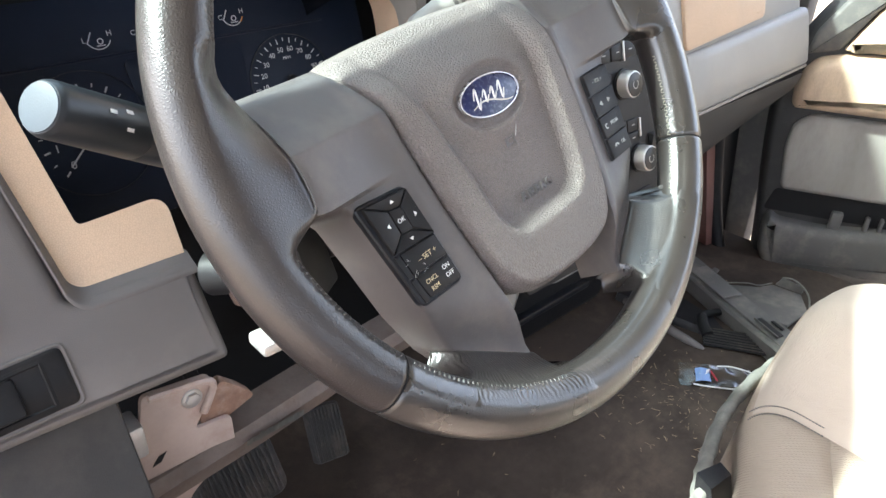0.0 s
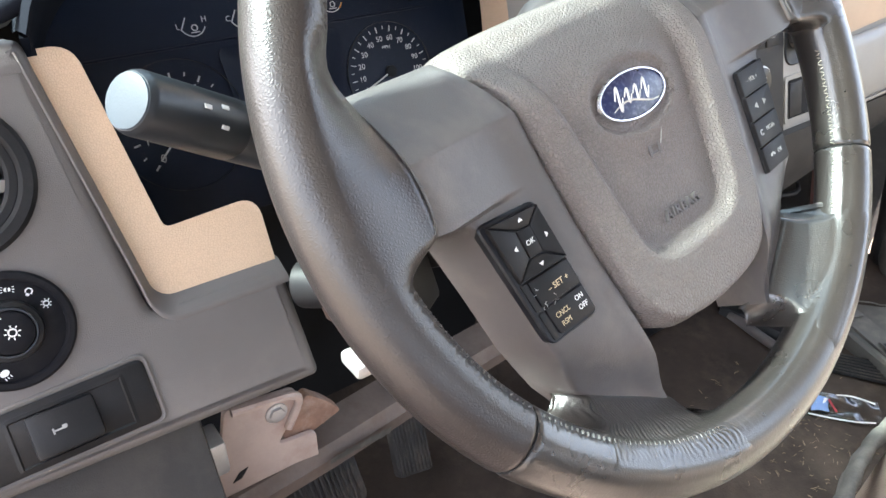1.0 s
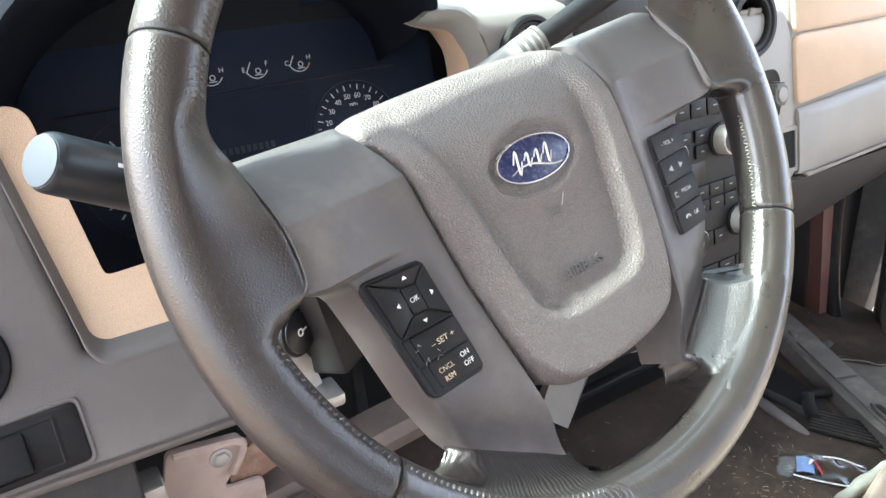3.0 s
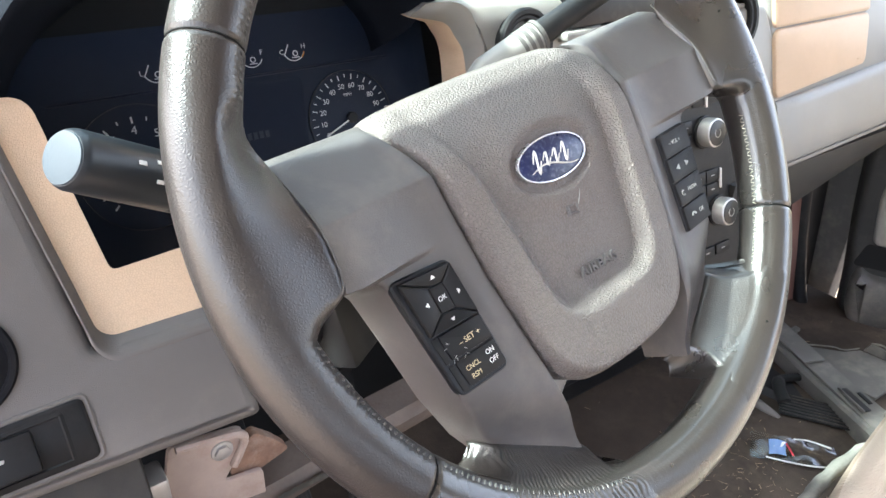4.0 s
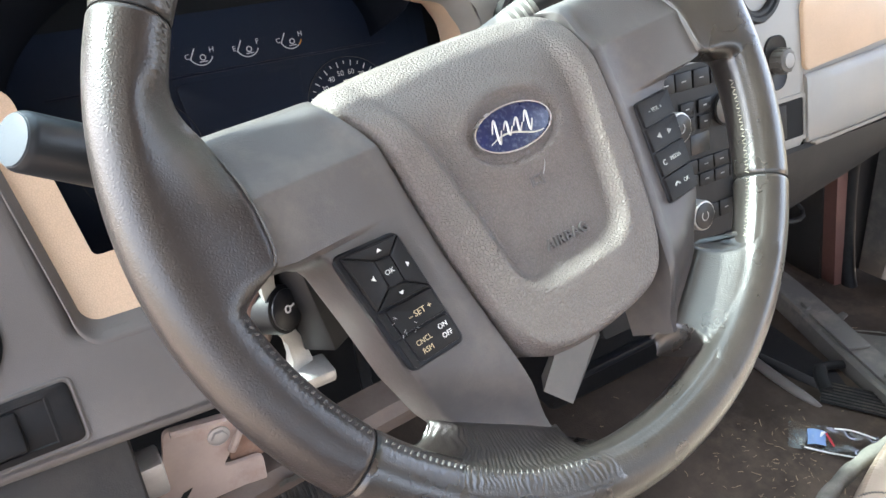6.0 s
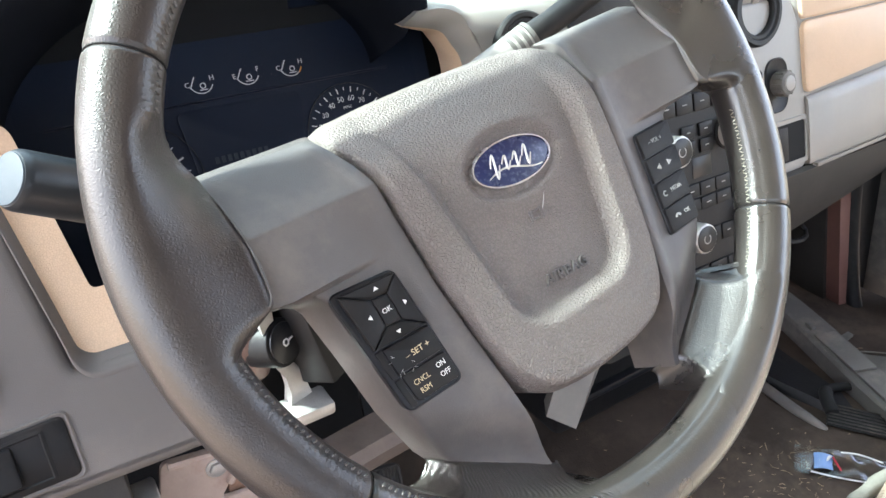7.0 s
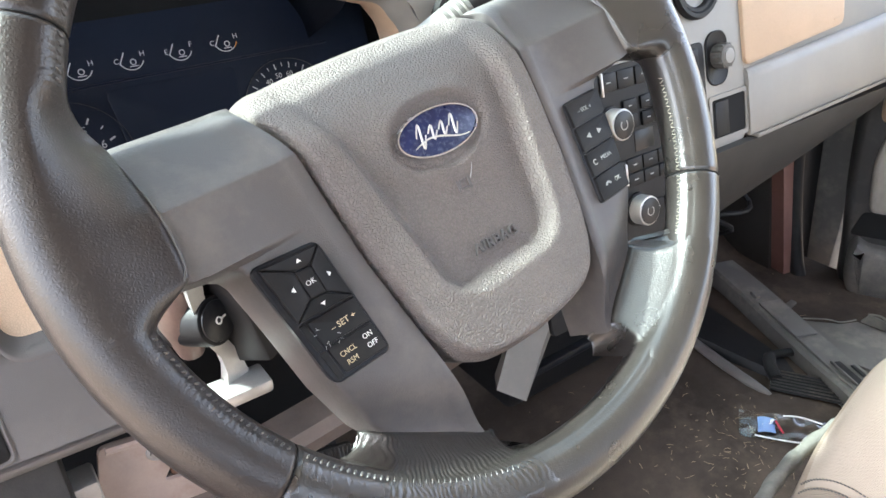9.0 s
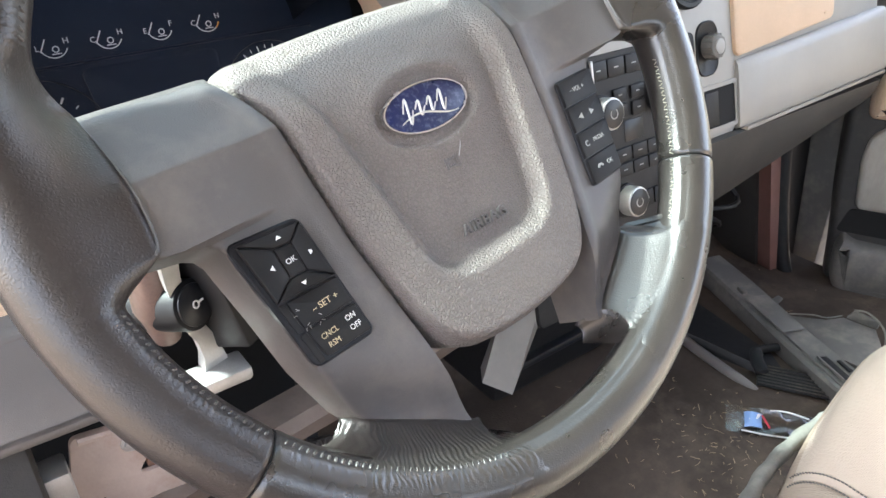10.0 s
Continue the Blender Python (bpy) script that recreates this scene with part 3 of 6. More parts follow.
box((0.001, 0.0005, 0.0070), (0.0045, 0.0022, 0.0080), 0.0, bm=sym, m=flat(-0.058, -0.002))
bmesh.ops.transform(sym, matrix=Matrix.Translation((-0.058, -0.002, 0)) @ Matrix.Diagonal((0.75, 0.75, 1, 1)) @ Matrix.Translation((0.058, 0.002, 0)), verts=sym.verts[:])
part("pedal_symbol", sym, "mark", rock)

# ---- instrument cluster ----
def inset_pts(pts, d):
    return [(x, y) for x, y, z in inset_ring(pts, d, 0.0)]


bezel = thing("cluster_bezel", FL, "tan grained trim frame round the instrument cluster", "trim")
tan_pts = round_poly([(0.0835, 0.0335), (0.003, 0.0335), (-0.0150, 0.192), (0.0085, 0.192), (0.0250, 0.0800), (0.0835, 0.0835)], 0.009, 6)
lip_path = [Vector((0.0895 - 0.067 * q / 8, 0.045, -0.0098)) for q in range(8)]
lip_path += [Vector((0.0225 - 0.0125 * math.sin(radians(q)), 0.0575 - 0.0125 * math.cos(radians(q)), -0.0098)) for q in range(0, 81, 8)]
lip_path += [Vector((0.0100, 0.0575, -0.0098)).lerp(Vector((-0.0120, 0.195, -0.0098)), q / 8) for q in range(1, 9)]
lip_secs = []
for i, p in enumerate(lip_path):
    dr = (lip_path[min(i + 1, len(lip_path) - 1)] - lip_path[max(i - 1, 0)]).normalized()
    sd = Vector((-dr.y, dr.x, 0))  # away from the trim
    wd = 0.0130 - 0.0075 * smoothstep(9, 18, i)
    lip_secs.append([p + sd * -a * wd + Vector((0, 0, z)) for a, z in ((0.15, -0.012), (0.12, -0.002), (0.0, 0.0006), (-0.30, 0.0038), (-0.65, 0.0078), (-0.88, 0.0099), (-1.0, 0.0104), (-1.15, 0.0098), (-1.1, -0.004))])
part("recess_lip", loft(lip_secs), "dash", dash, angle=60)
part("inner_lip", cushion(inset_pts(tan_pts, -0.0022), [(0.0, -0.0155), (0.001, -0.0145)], -0.036), "black", bezel)
part("frame_left", cushion(tan_pts, [(0.0, -0.013), (0.0015, -0.011), (0.004, -0.0095)], -0.035), "tan", bezel, angle=60)
inner = [(0.100, 0.292, 0.634), (0.111, 0.290, 0.629), (0.125, 0.290, 0.624), (0.136, 0.290, 0.614), (0.145, 0.288, 0.596), (0.148, 0.284, 0.56), (0.148, 0.28, 0.50)]
outer = [(0.101, 0.286, 0.6355), (0.112, 0.278, 0.634), (0.132, 0.276, 0.6285), (0.1425, 0.275, 0.616), (0.1525, 0.274, 0.599), (0.156, 0.270, 0.56), (0.156, 0.262, 0.50)]
lip = [(0.108, 0.272, 0.648), (0.128, 0.262, 0.650), (0.146, 0.260, 0.641), (0.157, 0.259, 0.621), (0.1635, 0.258, 0.606), (0.167, 0.254, 0.56), (0.167, 0.245, 0.50)]


inner = [tuple(Vector(a).lerp(Vector(c), 0.45)) for a, c in zip(inner, outer)]


def ribbon(rows, back):
    secs = []
    for pts in zip(*[smooth_path(r, 5) for r in rows]):
        secs.append(list(pts) + [Vector(pts[-1]) + Vector(back), Vector(pts[0]) + Vector(back)])
    b = loft(secs)
    bmesh.ops.transform(b, matrix=FL.inverted(), verts=b.verts[:])
    return b


part("frame_right", ribbon((inner, outer), (0.003, 0.03, 0)), "tan", bezel, angle=60)
part("frame_right_lip", ribbon((outer, [tuple(Vector(a).lerp(Vector(c), 0.5) + Vector((0, -0.004, 0.002))) for a, c in zip(outer, lip)], lip), (0.003, 0.03, 0)), "silver", bezel, angle=70)

cluster = thing("instrument_cluster", FC, "dark navy instrument cluster with white dials and gauges", "instrument cluster")
part("face", slab(rounded(-0.175, -0.15, 0.195, 0.080, 0.02), -0.012, -0.006, 0.001), "face", cluster)
part("display_recess", cushion(round_poly([(-0.045, -0.085), (0.052, -0.085), (0.058, -0.018), (-0.052, -0.018)], 0.008, 4), [(0.0, -0.0045), (0.002, -0.0055)], -0.007), "face", cluster)
part("ridge", box((-0.15, -0.0135, -0.007), (0.15, -0.0115, -0.0045), 0.0008), "face", cluster)
b = bmesh.new()
for i in range(9):
    box((-0.03 + i * 0.0055, -0.066, -0.0052), (-0.0265 + i * 0.0055, -0.060, -0.005), 0.0, bm=b)
part("display_bars", b, "stalk_end", cluster, "faint unreadable grey display digits")


def dial_marks(c, r, a0, a1, n, labels, tag_name, size, rim, bold):
    """A round dial: ring, tick marks, numbers and a needle."""
    d = part(tag_name, ring(rim - 0.0006, rim, -0.006, -0.0046, 72, c=c), "stalk", cluster)
    b = bmesh.new()
    for i in range(n + 1):
        a = radians(a0 + (a1 - a0) * i / n)
        lng = 0.13 if i % 2 == 0 else 0.08
        wide = bold if i % 2 == 0 else 0.65 * bold
        box((r * (1.06 - lng), -wide, -0.006), (r * 1.06, wide, -0.0052), 0.0, bm=b, m=flat(c[0], c[1], math.degrees(a)))
    part("tick_marks", b, "white", d)
    for i, s in enumerate(labels):
        a = radians(a0 + (a1 - a0) * i / (len(labels) - 1))
        part("number", text_bm(s, size, m=flat(c[0] + r * 0.78 * math.cos(a), c[1] + r * 0.78 * math.sin(a), 0, -0.0055)), "white", d)
    nb = box((0.0, -0.0007, -0.004), (r * 0.85, 0.0007, -0.003), 0.0003, m=flat(c[0], c[1], a0 - 2))
    part("needle", nb, "white", d)
    part("needle_hub", disc(r * 0.14, -0.006, -0.002, 0.001, 20, c=c), "black", d)


dial_marks((0.101, -0.0635), 0.038, 205, -25, 22, ["0", "10", "20", "30", "40", "50", "60", "70", "80", "90", "100", "110"], "speedometer", 0.0068, 0.0440, 0.0004)
part("unit", text_bm("MPH", 0.0042, m=flat(0.101, -0.042, 0, -0.0055)), "white", cluster)
dial_marks((-0.0925, -0.0705), 0.0387, 224.5, -10, 14, ["0", "1", "2", "3", "4", "5", "6", "7"], "tachometer", 0.0092, 0.0512, 0.0007)
part("unit", text_bm("x1000", 0.0055, m=flat(-0.0925, -0.058, 0, -0.0055)), "white", cluster)
for i, (x, lo, hi) in enumerate(((-0.065, "L", "H"), (-0.0245, "C", "H"), (0.0160, "E", "F"), (0.0560, "C", "H"))):
    c = (x, 0.0046 + 0.012 * x)
    g = part("small_gauge", ring(0.0098, 0.0106, -0.006, -0.0054, 20, c=c, arc=(205, 335)), "white", cluster, "small white gauge arc with letters")
    part("letter", text_bm(hi, 0.0062, m=flat(c[0] + 0.0095, c[1] + 0.0012, 0, -0.0055)), "white", g)
    part("letter", text_bm(lo, 0.0062, m=flat(c[0] - 0.0118, c[1] - 0.0020, 0, -0.0055)), "white", g)
    part("gauge_needle", box((-0.0005, 0.0, -0.005), (0.0005, 0.0105, -0.0045), 0.0002, m=flat(c[0] - 0.0100, c[1] - 0.0050, -30)), "white", g)
    sb = ring(0.0018, 0.0026, -0.006, -0.0054, 12, c=(c[0] + 0.001, c[1] - 0.004))
    box((c[0] - 0.0025, c[1] - 0.0078, -0.006), (c[0] + 0.0045, c[1] - 0.0070, -0.0054), 0.0, bm=sb)
    part("gauge_symbol", sb, "white", g)
    if i == 3:
        part("red_zone", ring(0.0098, 0.0108, -0.006, -0.0053, 6, c=c, arc=(310, 340)), "orange", g)
lens_ob = part("lens", sheet(lambda u, v: (-0.168 + 0.336 * u, -0.155 + 0.235 * v, 0.002 + 0.012 * (1 - (2 * v - 1) ** 2)), 10, 8), "lens", cluster)
lens_ob.visible_shadow = False

# black hood over the cluster, open towards the driver
arch = []
for i in range(33):
    a = math.pi * i / 32
    arch.append((-0.063 - 0.178 * math.copysign(abs(math.cos(a)) ** 0.8, math.cos(a)), max(0.0, math.sin(a)) ** 0.9))
hood = bmesh.new()


def hood_ring(y, z0, h, s, left=None):
    left = left or 0.915 + (s - 0.90) * 0.26
    return [(-0.063 + (x + 0.063) * (left if x < -0.063 else s) + 0.035 * q * min(1.0, max(0.0, -0.063 - x) / 0.1), y + (0.37 - y) * 0.42 * smoothstep(-0.05, 0.125, x), z0 + h * q) for x, q in arch]


loft([hood_ring(0.43, 0.60, 0.060, 0.92, 0.90), hood_ring(0.36, 0.63, 0.085, 0.99, 0.91), hood_ring(0.29, 0.638, 0.104, 1.035, 0.935), hood_ring(0.240, 0.640, 0.112, 1.055), hood_ring(0.222, 0.645, 0.108, 1.050), hood_ring(0.209, 0.647, 0.104, 1.035), hood_ring(0.203, 0.647, 0.098, 1.010), hood_ring(0.204, 0.646, 0.092, 0.985), hood_ring(0.214, 0.640, 0.090, 0.965), hood_ring(0.232, 0.626, 0.094, 0.945), hood_ring(0.26, 0.615, 0.095, 0.93, 0.89), hood_ring(0.37, 0.58, 0.095, 0.90, 0.83)], closed=False, bm=hood)
solid("cluster_hood", hood, "hood", "matte black hood over the instrument cluster", "cluster hood", "structure", angle=70)
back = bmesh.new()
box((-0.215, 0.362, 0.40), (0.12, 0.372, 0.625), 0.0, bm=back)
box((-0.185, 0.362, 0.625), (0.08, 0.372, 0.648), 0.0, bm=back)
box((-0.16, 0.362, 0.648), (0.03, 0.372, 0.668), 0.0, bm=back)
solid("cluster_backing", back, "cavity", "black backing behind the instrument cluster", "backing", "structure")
# left inner side of the cluster opening
side_bm = loft([[(-0.232, 0.205, 0.47), (-0.232, 0.225, 0.640), (-0.215, 0.37, 0.640), (-0.205, 0.37, 0.44)], [(-0.226, 0.205, 0.47), (-0.226, 0.225, 0.640), (-0.208, 0.37, 0.640), (-0.198, 0.37, 0.44)]])
solid("cluster_side", side_bm, "hood", "black inner side of the cluster opening", "trim", "structure")

# ---- dashboard top ----
lip_bm = tube(smooth_path([(-0.62, 0.236, 0.650), (-0.40, 0.236, 0.650), (-0.29, 0.234, 0.650), (-0.252, 0.230, 0.651), (-0.234, 0.224, 0.656), (-0.221, 0.221, 0.664)], 5), 0.0055, 12)
solid("trim_dash_edge", lip_bm, "hood", "dark trim along the dashboard's upper edge", "trim", "structure")

def dash_top(u, v):
    """Runs along the windshield and stays behind the cluster hood."""
    x = -0.60 + 1.56 * u
    y0 = 0.238 + 0.068 * smoothstep(0.06, 0.14, x)
    y0 += (0.385 - y0) * smoothstep(0.187, 0.172, abs(x + 0.045))
    return (x, y0 + (0.885 - y0) * v, 0.646 + 0.012 * smoothstep(0.0, 0.06, v) + 0.005 * v)


solid("dashboard_top", thick_sheet(dash_top, 156, 24, 0.004), "silver", "sunlit grey dashboard top under the windshield", "dashboard", "structure", angle=60)
# ---- steering wheel ----
WC = Vector((0.0048, 0.0042, 0.6281))
FW = frame_of(WC, (0.98653, 0.12100, 0.11003), (-0.15826, 0.53652, 0.82892))
wheel = thing("steering_wheel", FW, "dark leather steering wheel with grey four-spoke hub, turned slightly", "steering wheel")
RC, RA, RB = 0.1824, 0.0157, 0.0160
CREASE = 0.018


def mirror_deg(deg):
    """The angle on the wheel's left half that a point on the right half mirrors."""
    d = deg % 360
    return d if 90 <= d <= 270 else (180 - d) % 360


def thumb(deg):
    """How far the leather has swollen into the thumb rest, 0 to 1."""
    d = mirror_deg(deg)
    return smoothstep(152.5, 161.0, d) ** 1.25 * (1 - smoothstep(183.4, 187.6, d))


def crimp(deg, t_deg):
    """Gathered leather beside the seam on the rim's inner side."""
    a = noise.noise(Vector((deg * 0.9, t_deg * 0.02, 3.0)))
    near = math.exp(-((t_deg - 130) / 7.0) ** 2) + 0.45 * math.exp(-((t_deg - 152) / 8.0) ** 2)
    near *= 1 - 0.65 * smoothstep(-0.45, -0.75, math.sin(radians(deg)))
    near *= 0.35 + 0.9 * smoothstep(0.3, -0.6, math.cos(radians(deg)))
    return near * (0.00026 * math.sin(deg * 7.0 + 3.5 * a) + 0.00034 * a)


def piping_w(v):
    """Height of the leather's edge on the arm, rolling back towards the top."""
    x = v - CREASE
    return 0.0072 - 0.31 * (x + math.sqrt(x * x + 0.00008))


def rim_section(deg, shrink=0.0, m=56, rough=True):
    """The rim's cross-section at an angle; the leather swells where the spokes join."""
    arm = thumb(deg)
    rad = radians(deg)
    ca, sa = math.cos(rad), math.sin(rad)
    v = 0.146 * sa
    inner = (0.1432 + 0.0012 * ((v - 0.022) / 0.025) ** 2) / max(0.3, abs(ca))
    end = piping_w(v)
    out = []
    for j in range(m):
        t = 2 * math.pi * j / m
        td = math.degrees(t)
        c, s = math.cos(t), math.sin(t)
        r, z = RC + RA * c, RB * math.copysign(abs(s) ** 0.96, s)
        # pinched valley along the seam
        z -= 0.0010 * math.exp(-((td - 139) / 4.0) ** 2) * (1 - arm)
        if rough:
            k = crimp(deg, td) * (1 - 0.8 * arm)
            if 0.02 < arm < 0.99 and c < 0.2:
                k += 0.0006 * noise.noise(Vector((deg * 2.4, td * 0.10, 7.0))) * math.sin(math.pi * arm)
            r, z = r + k * c, z + k * s
        if arm > 0 and 90 < td < 270:
            q = abs(td - 180)
            if q > 12:
                f = (90 - q) / 78
                g = smoothstep(0.0, 1.0, f) * 0.75 + 0.25 * f
                ra = RC + (inner - RC) * f
                za = RB + (end - RB) * g if td < 180 else -RB + (-0.014 + RB) * g
            else:
                f = (td - 168) / 24
                ra, za = inner - 0.0008 * math.sin(math.pi * f), end + (-0.014 - end) * f
            r, z = r + (ra - r) * arm, z + (za - z) * arm
        if shrink:
            r, z = r - shrink * c, z - shrink * s
        out.append((r * ca, r * sa, z))
    return out


def rim_piece(name, a0, a1, mat, label):
    n = max(12, int(abs(a1 - a0) / 0.3))
    secs = [rim_section(a0 + (a1 - a0) * 0.0005, 0.0022)]
    for i in range(n + 1):
        t = i / n
        a = a0 + (a1 - a0) * t
        edge = min(t, 1 - t) * abs(a1 - a0)
        secs.append(rim_section(a, 0.0011 * (1 - smoothstep(0.0, 0.8, edge))))
    secs.append(rim_section(a1 - (a1 - a0) * 0.0005, 0.0022))
    return part(name, loft(secs), mat, wheel, label, angle=75)


def stitch_row(a0, a1, t_deg, mat, parent, step=1.45, lng=0.0034, wide=0.0006, lift=0.0, zigzag=28.0):
    b = bmesh.new()
    n = int(abs(a1 - a0) / step)
    for i in range(n + 1):
        a = a0 + (a1 - a0) * i / n
        s = rim_section(a, 0, 72, False)
        j = int(t_deg / 5)
        p = Vector(s[j])
        out = (p - (Vector(s[(j + 36) % 72]) + p) / 2).normalized()
        tang = Vector((-math.sin(radians(a)), math.cos(radians(a)), 0))
        across = out.cross(tang).normalized()
        m = Matrix((across, tang, out)).transposed().to_4x4()
        m.translation = p + out * lift
        box((-lng / 2, -wide, -0.0006), (lng / 2, wide, 0.0007), 0.0005, 1, bm=b, m=m @ flat(0, 0, zigzag * (-1) ** i if zigzag else 24 + 14 * noise.noise(Vector((i * 0.7, a, 2.0)))))
    return part("stitching", b, mat, parent)


SEAM_UP, SEAM_LOW = 146.0, 212.5
rl = rim_piece("rim_left", SEAM_UP, SEAM_LOW, "leather", "dark grained leather grip with thumb rest")
ru = rim_piece("rim_top", 180 - SEAM_UP, SEAM_UP, "leather", "dark leather upper rim")
rr = rim_piece("rim_right", 180 - SEAM_LOW, 180 - SEAM_UP, "smooth_leather", "dark grained leather grip with a dull green sheen")
rb_ = rim_piece("rim_bottom", SEAM_LOW, 540 - SEAM_LOW, "smooth_leather", "worn dark leather lower rim")
stitch_row(-32, -12, 172, "stitch_light", rr, step=0.75, lng=0.0026, wide=0.0003, lift=-0.0002)
stitch_row(-46, -33.5, 172, "stitch_light", rb_, step=0.75, lng=0.0026, wide=0.0003, lift=-0.0002)
stitch_row(214, 250, 140, "stitch", rb_, step=1.05, lng=0.0032, wide=0.0006, lift=0.0002, zigzag=0.0)
stitch_row(188, 211, 140, "stitch", rl, step=1.05, lng=0.0032, wide=0.0006, lift=0.0002, zigzag=0.0)
stitch_row(36, 144, 140, "stitch", ru, step=1.05, lng=0.0032, wide=0.0006, lift=0.0002, zigzag=0.0)
stitch_row(147, 153, 140, "stitch", rl, step=1.05, lng=0.0032, wide=0.0006, lift=0.0002, zigzag=0.0)
for a, p in ((SEAM_UP, rl), (SEAM_LOW, rl), (180 - SEAM_LOW, rr), (180 - SEAM_UP, rr)):
    part("seam", loft([rim_section(a - 0.12, 0.0009), rim_section(a - 0.06, 0.0004), rim_section(a + 0.06, 0.0004), rim_section(a + 0.12, 0.0009)]), "cavity", p, angle=60)

# spokes: a broad arm out to the thumb rest and a leg down to the lower rim, the same on both sides
ARM_EDGE = [(0.0545, 0.1465), (0.0520, 0.148), (0.048, 0.150), (0.040, 0.151), (-0.0090, 0.151), (-0.0115, 0.147), (-0.0135, 0.135), (-0.0150, 0.1265), (-0.0175, 0.1220), (-0.022, 0.1195), (-0.050, 0.1145), (-0.083, 0.1095), (-0.110, 0.1015), (-0.125, 0.0935), (-0.152, 0.0735)]
HUB_SIDE = [(0.0570, 0.0690), (0.0552, 0.0773), (0.0497, 0.0814), (0.0447, 0.0809), (0.0378, 0.0781), (0.0279, 0.0747), (0.0130, 0.0728), (-0.0038, 0.0718), (-0.0405, 0.0682), (-0.0781, 0.0615), (-0.0959, 0.0582), (-0.110, 0.0560), (-0.1362, 0.0514), (-0.1494, 0.0490), (-0.160, 0.0470)]
SEAM_N, SEAM_D = Vector((0.558, 0.830)), 0.1502


def along(table, v):
    for (v0, d0), (v1, d1) in zip(table, table[1:]):
        if v1 <= v <= v0:
            return d0 + (d1 - d0) * (v0 - v) / (v0 - v1)
    return table[-1][1] if v < table[-1][0] else table[0][1]


def face_w(d, v):
    """Height of the spoke's front: the arm leans back above a crease and rises to the rim; the leg dips to the lower rim."""
    arm = smoothstep(-0.0155, -0.0125, v)
    w = -0.0055 + arm * 0.0090 * smoothstep(0.086, 0.146, d) - (1 - arm) * 0.06 * max(0.0, d - 0.085)
    w -= 0.62 * max(0.0, v - CREASE)
    w -= 0.0125 * smoothstep(0.027, 0.0, SEAM_D - (SEAM_N.x * d - SEAM_N.y * v)) * (1 - arm)
    return w


def spoke(sign):
    secs = []
    vs = [0.0545, 0.0538, 0.0525, 0.050, 0.046, 0.041, 0.036, 0.030, 0.024, 0.0195, 0.0183, 0.0177, 0.0165, 0.012, 0.006, 0.0, -0.005, -0.0085, -0.0100, -0.0115, -0.0125, -0.0135, -0.0142, -0.0150, -0.016, -0.0175, -0.0195, -0.022, -0.026, -0.032, -0.040, -0.050,
          -0.060, -0.070, -0.083, -0.09, -0.097, -0.104, -0.110, -0.118, -0.125, -0.133, -0.141, -0.149]
    for v in vs:
        d1, d0 = along(ARM_EDGE, v), along(HUB_SIDE, v) + 0.0008
        top = 0.007 * smoothstep(0.0470, 0.0560, v) ** 2
        tuck = top + 0.006 * smoothstep(0.043, 0.0545, v)
        prof = [(d0, -0.05), (d0, face_w(d0, v) - 0.003 - tuck), (d0 + 0.0010, face_w(d0, v) + 0.0008 - tuck)]
        prof += [(d0 + k, face_w(d0 + k, v) + h - tuck + (tuck - top) * k / 0.0105) for k, h in ((0.0028, 0.0014), (0.0060, 0.0014), (0.0085, 0.0008), (0.0105, 0.0))]
        e = d1 - 0.0042
        prof += [(d0 + 0.0105 + (e - d0 - 0.0105) * k, face_w(d0 + 0.0105 + (e - d0 - 0.0105) * k, v) - top) for k in (0.2, 0.4, 0.6, 0.8, 1.0)]
        w = face_w(e, v) - top
        prof += [(d1 - 0.0022, w - 0.0004), (d1 - 0.0008, w - 0.0014), (d1, w - 0.0036), (d1 + 0.0012, w - 0.020), (d1 + 0.0004, -0.05)]
        secs.append([(sign * d, v, z) for d, z in prof])
    return loft(secs)


part("spoke_left", spoke(-1), "spoke", wheel, "grey plastic spokes joining hub and rim", angle=34)
part("spoke_right", spoke(1), "spoke", wheel, "grey plastic spokes joining hub and rim", angle=34)


def tongue(sign):
    """Leather that runs from the rim onto a lower spoke and ends in a straight seam."""
    mid_deg, half0 = 239.3, 12.4

    def f(u, v):
        q = 2 * u - 1
        grow = smoothstep(0.10, 0.72, v)
        a = mid_deg + q * (half0 + 4.5 * grow ** 1.5 if q < 0 else half0 + (4.5 + 4.0 * grow ** 1.3 if sign < 0 else 1.0 + 7.5 * grow ** 1.3))
        ca, sa = math.cos(radians(a)), math.sin(radians(a))
        r0 = SEAM_D / (-ca * SEAM_N.x - sa * SEAM_N.y)
        r = r0 + (RC - r0) * v
        k = 1 - ((r - RC) / RA) ** 2
        rim = RB * math.sqrt(k) if k > 0 else -0.02
        w = -0.0165 + (RB + 0.0172) * math.sin(math.pi / 2 * v) ** 1.3
        w = max(w, rim + 0.0003)
        # gathers fan out from the seam
        wave = math.sin(u * 230 + 5 * noise.noise(Vector((u * 11, v * 7, 1.0)))) + 0.5 * noise.noise(Vector((u * 60, v * 9, 4.0)))
        corner = 1 + 1.3 * smoothstep(0.30, 0.12, u)
        drop = smoothstep(0.66, 1.0, abs(q))
        low = rim - 0.004 if k > 0.02 else -0.032
        w += (min(w, low) - w) * drop ** 1.6
        w += (0.00019 if sign < 0 else 0.00001) * corner * wave * smoothstep(0.02, 0.14, v) * smoothstep(0.95, 0.45, v)
        if v < 0.03:
            w -= 0.002 * (1 - v / 0.03)
        return (-sign * r * ca, r * sa, w)
    return sheet(f, 300, 44)


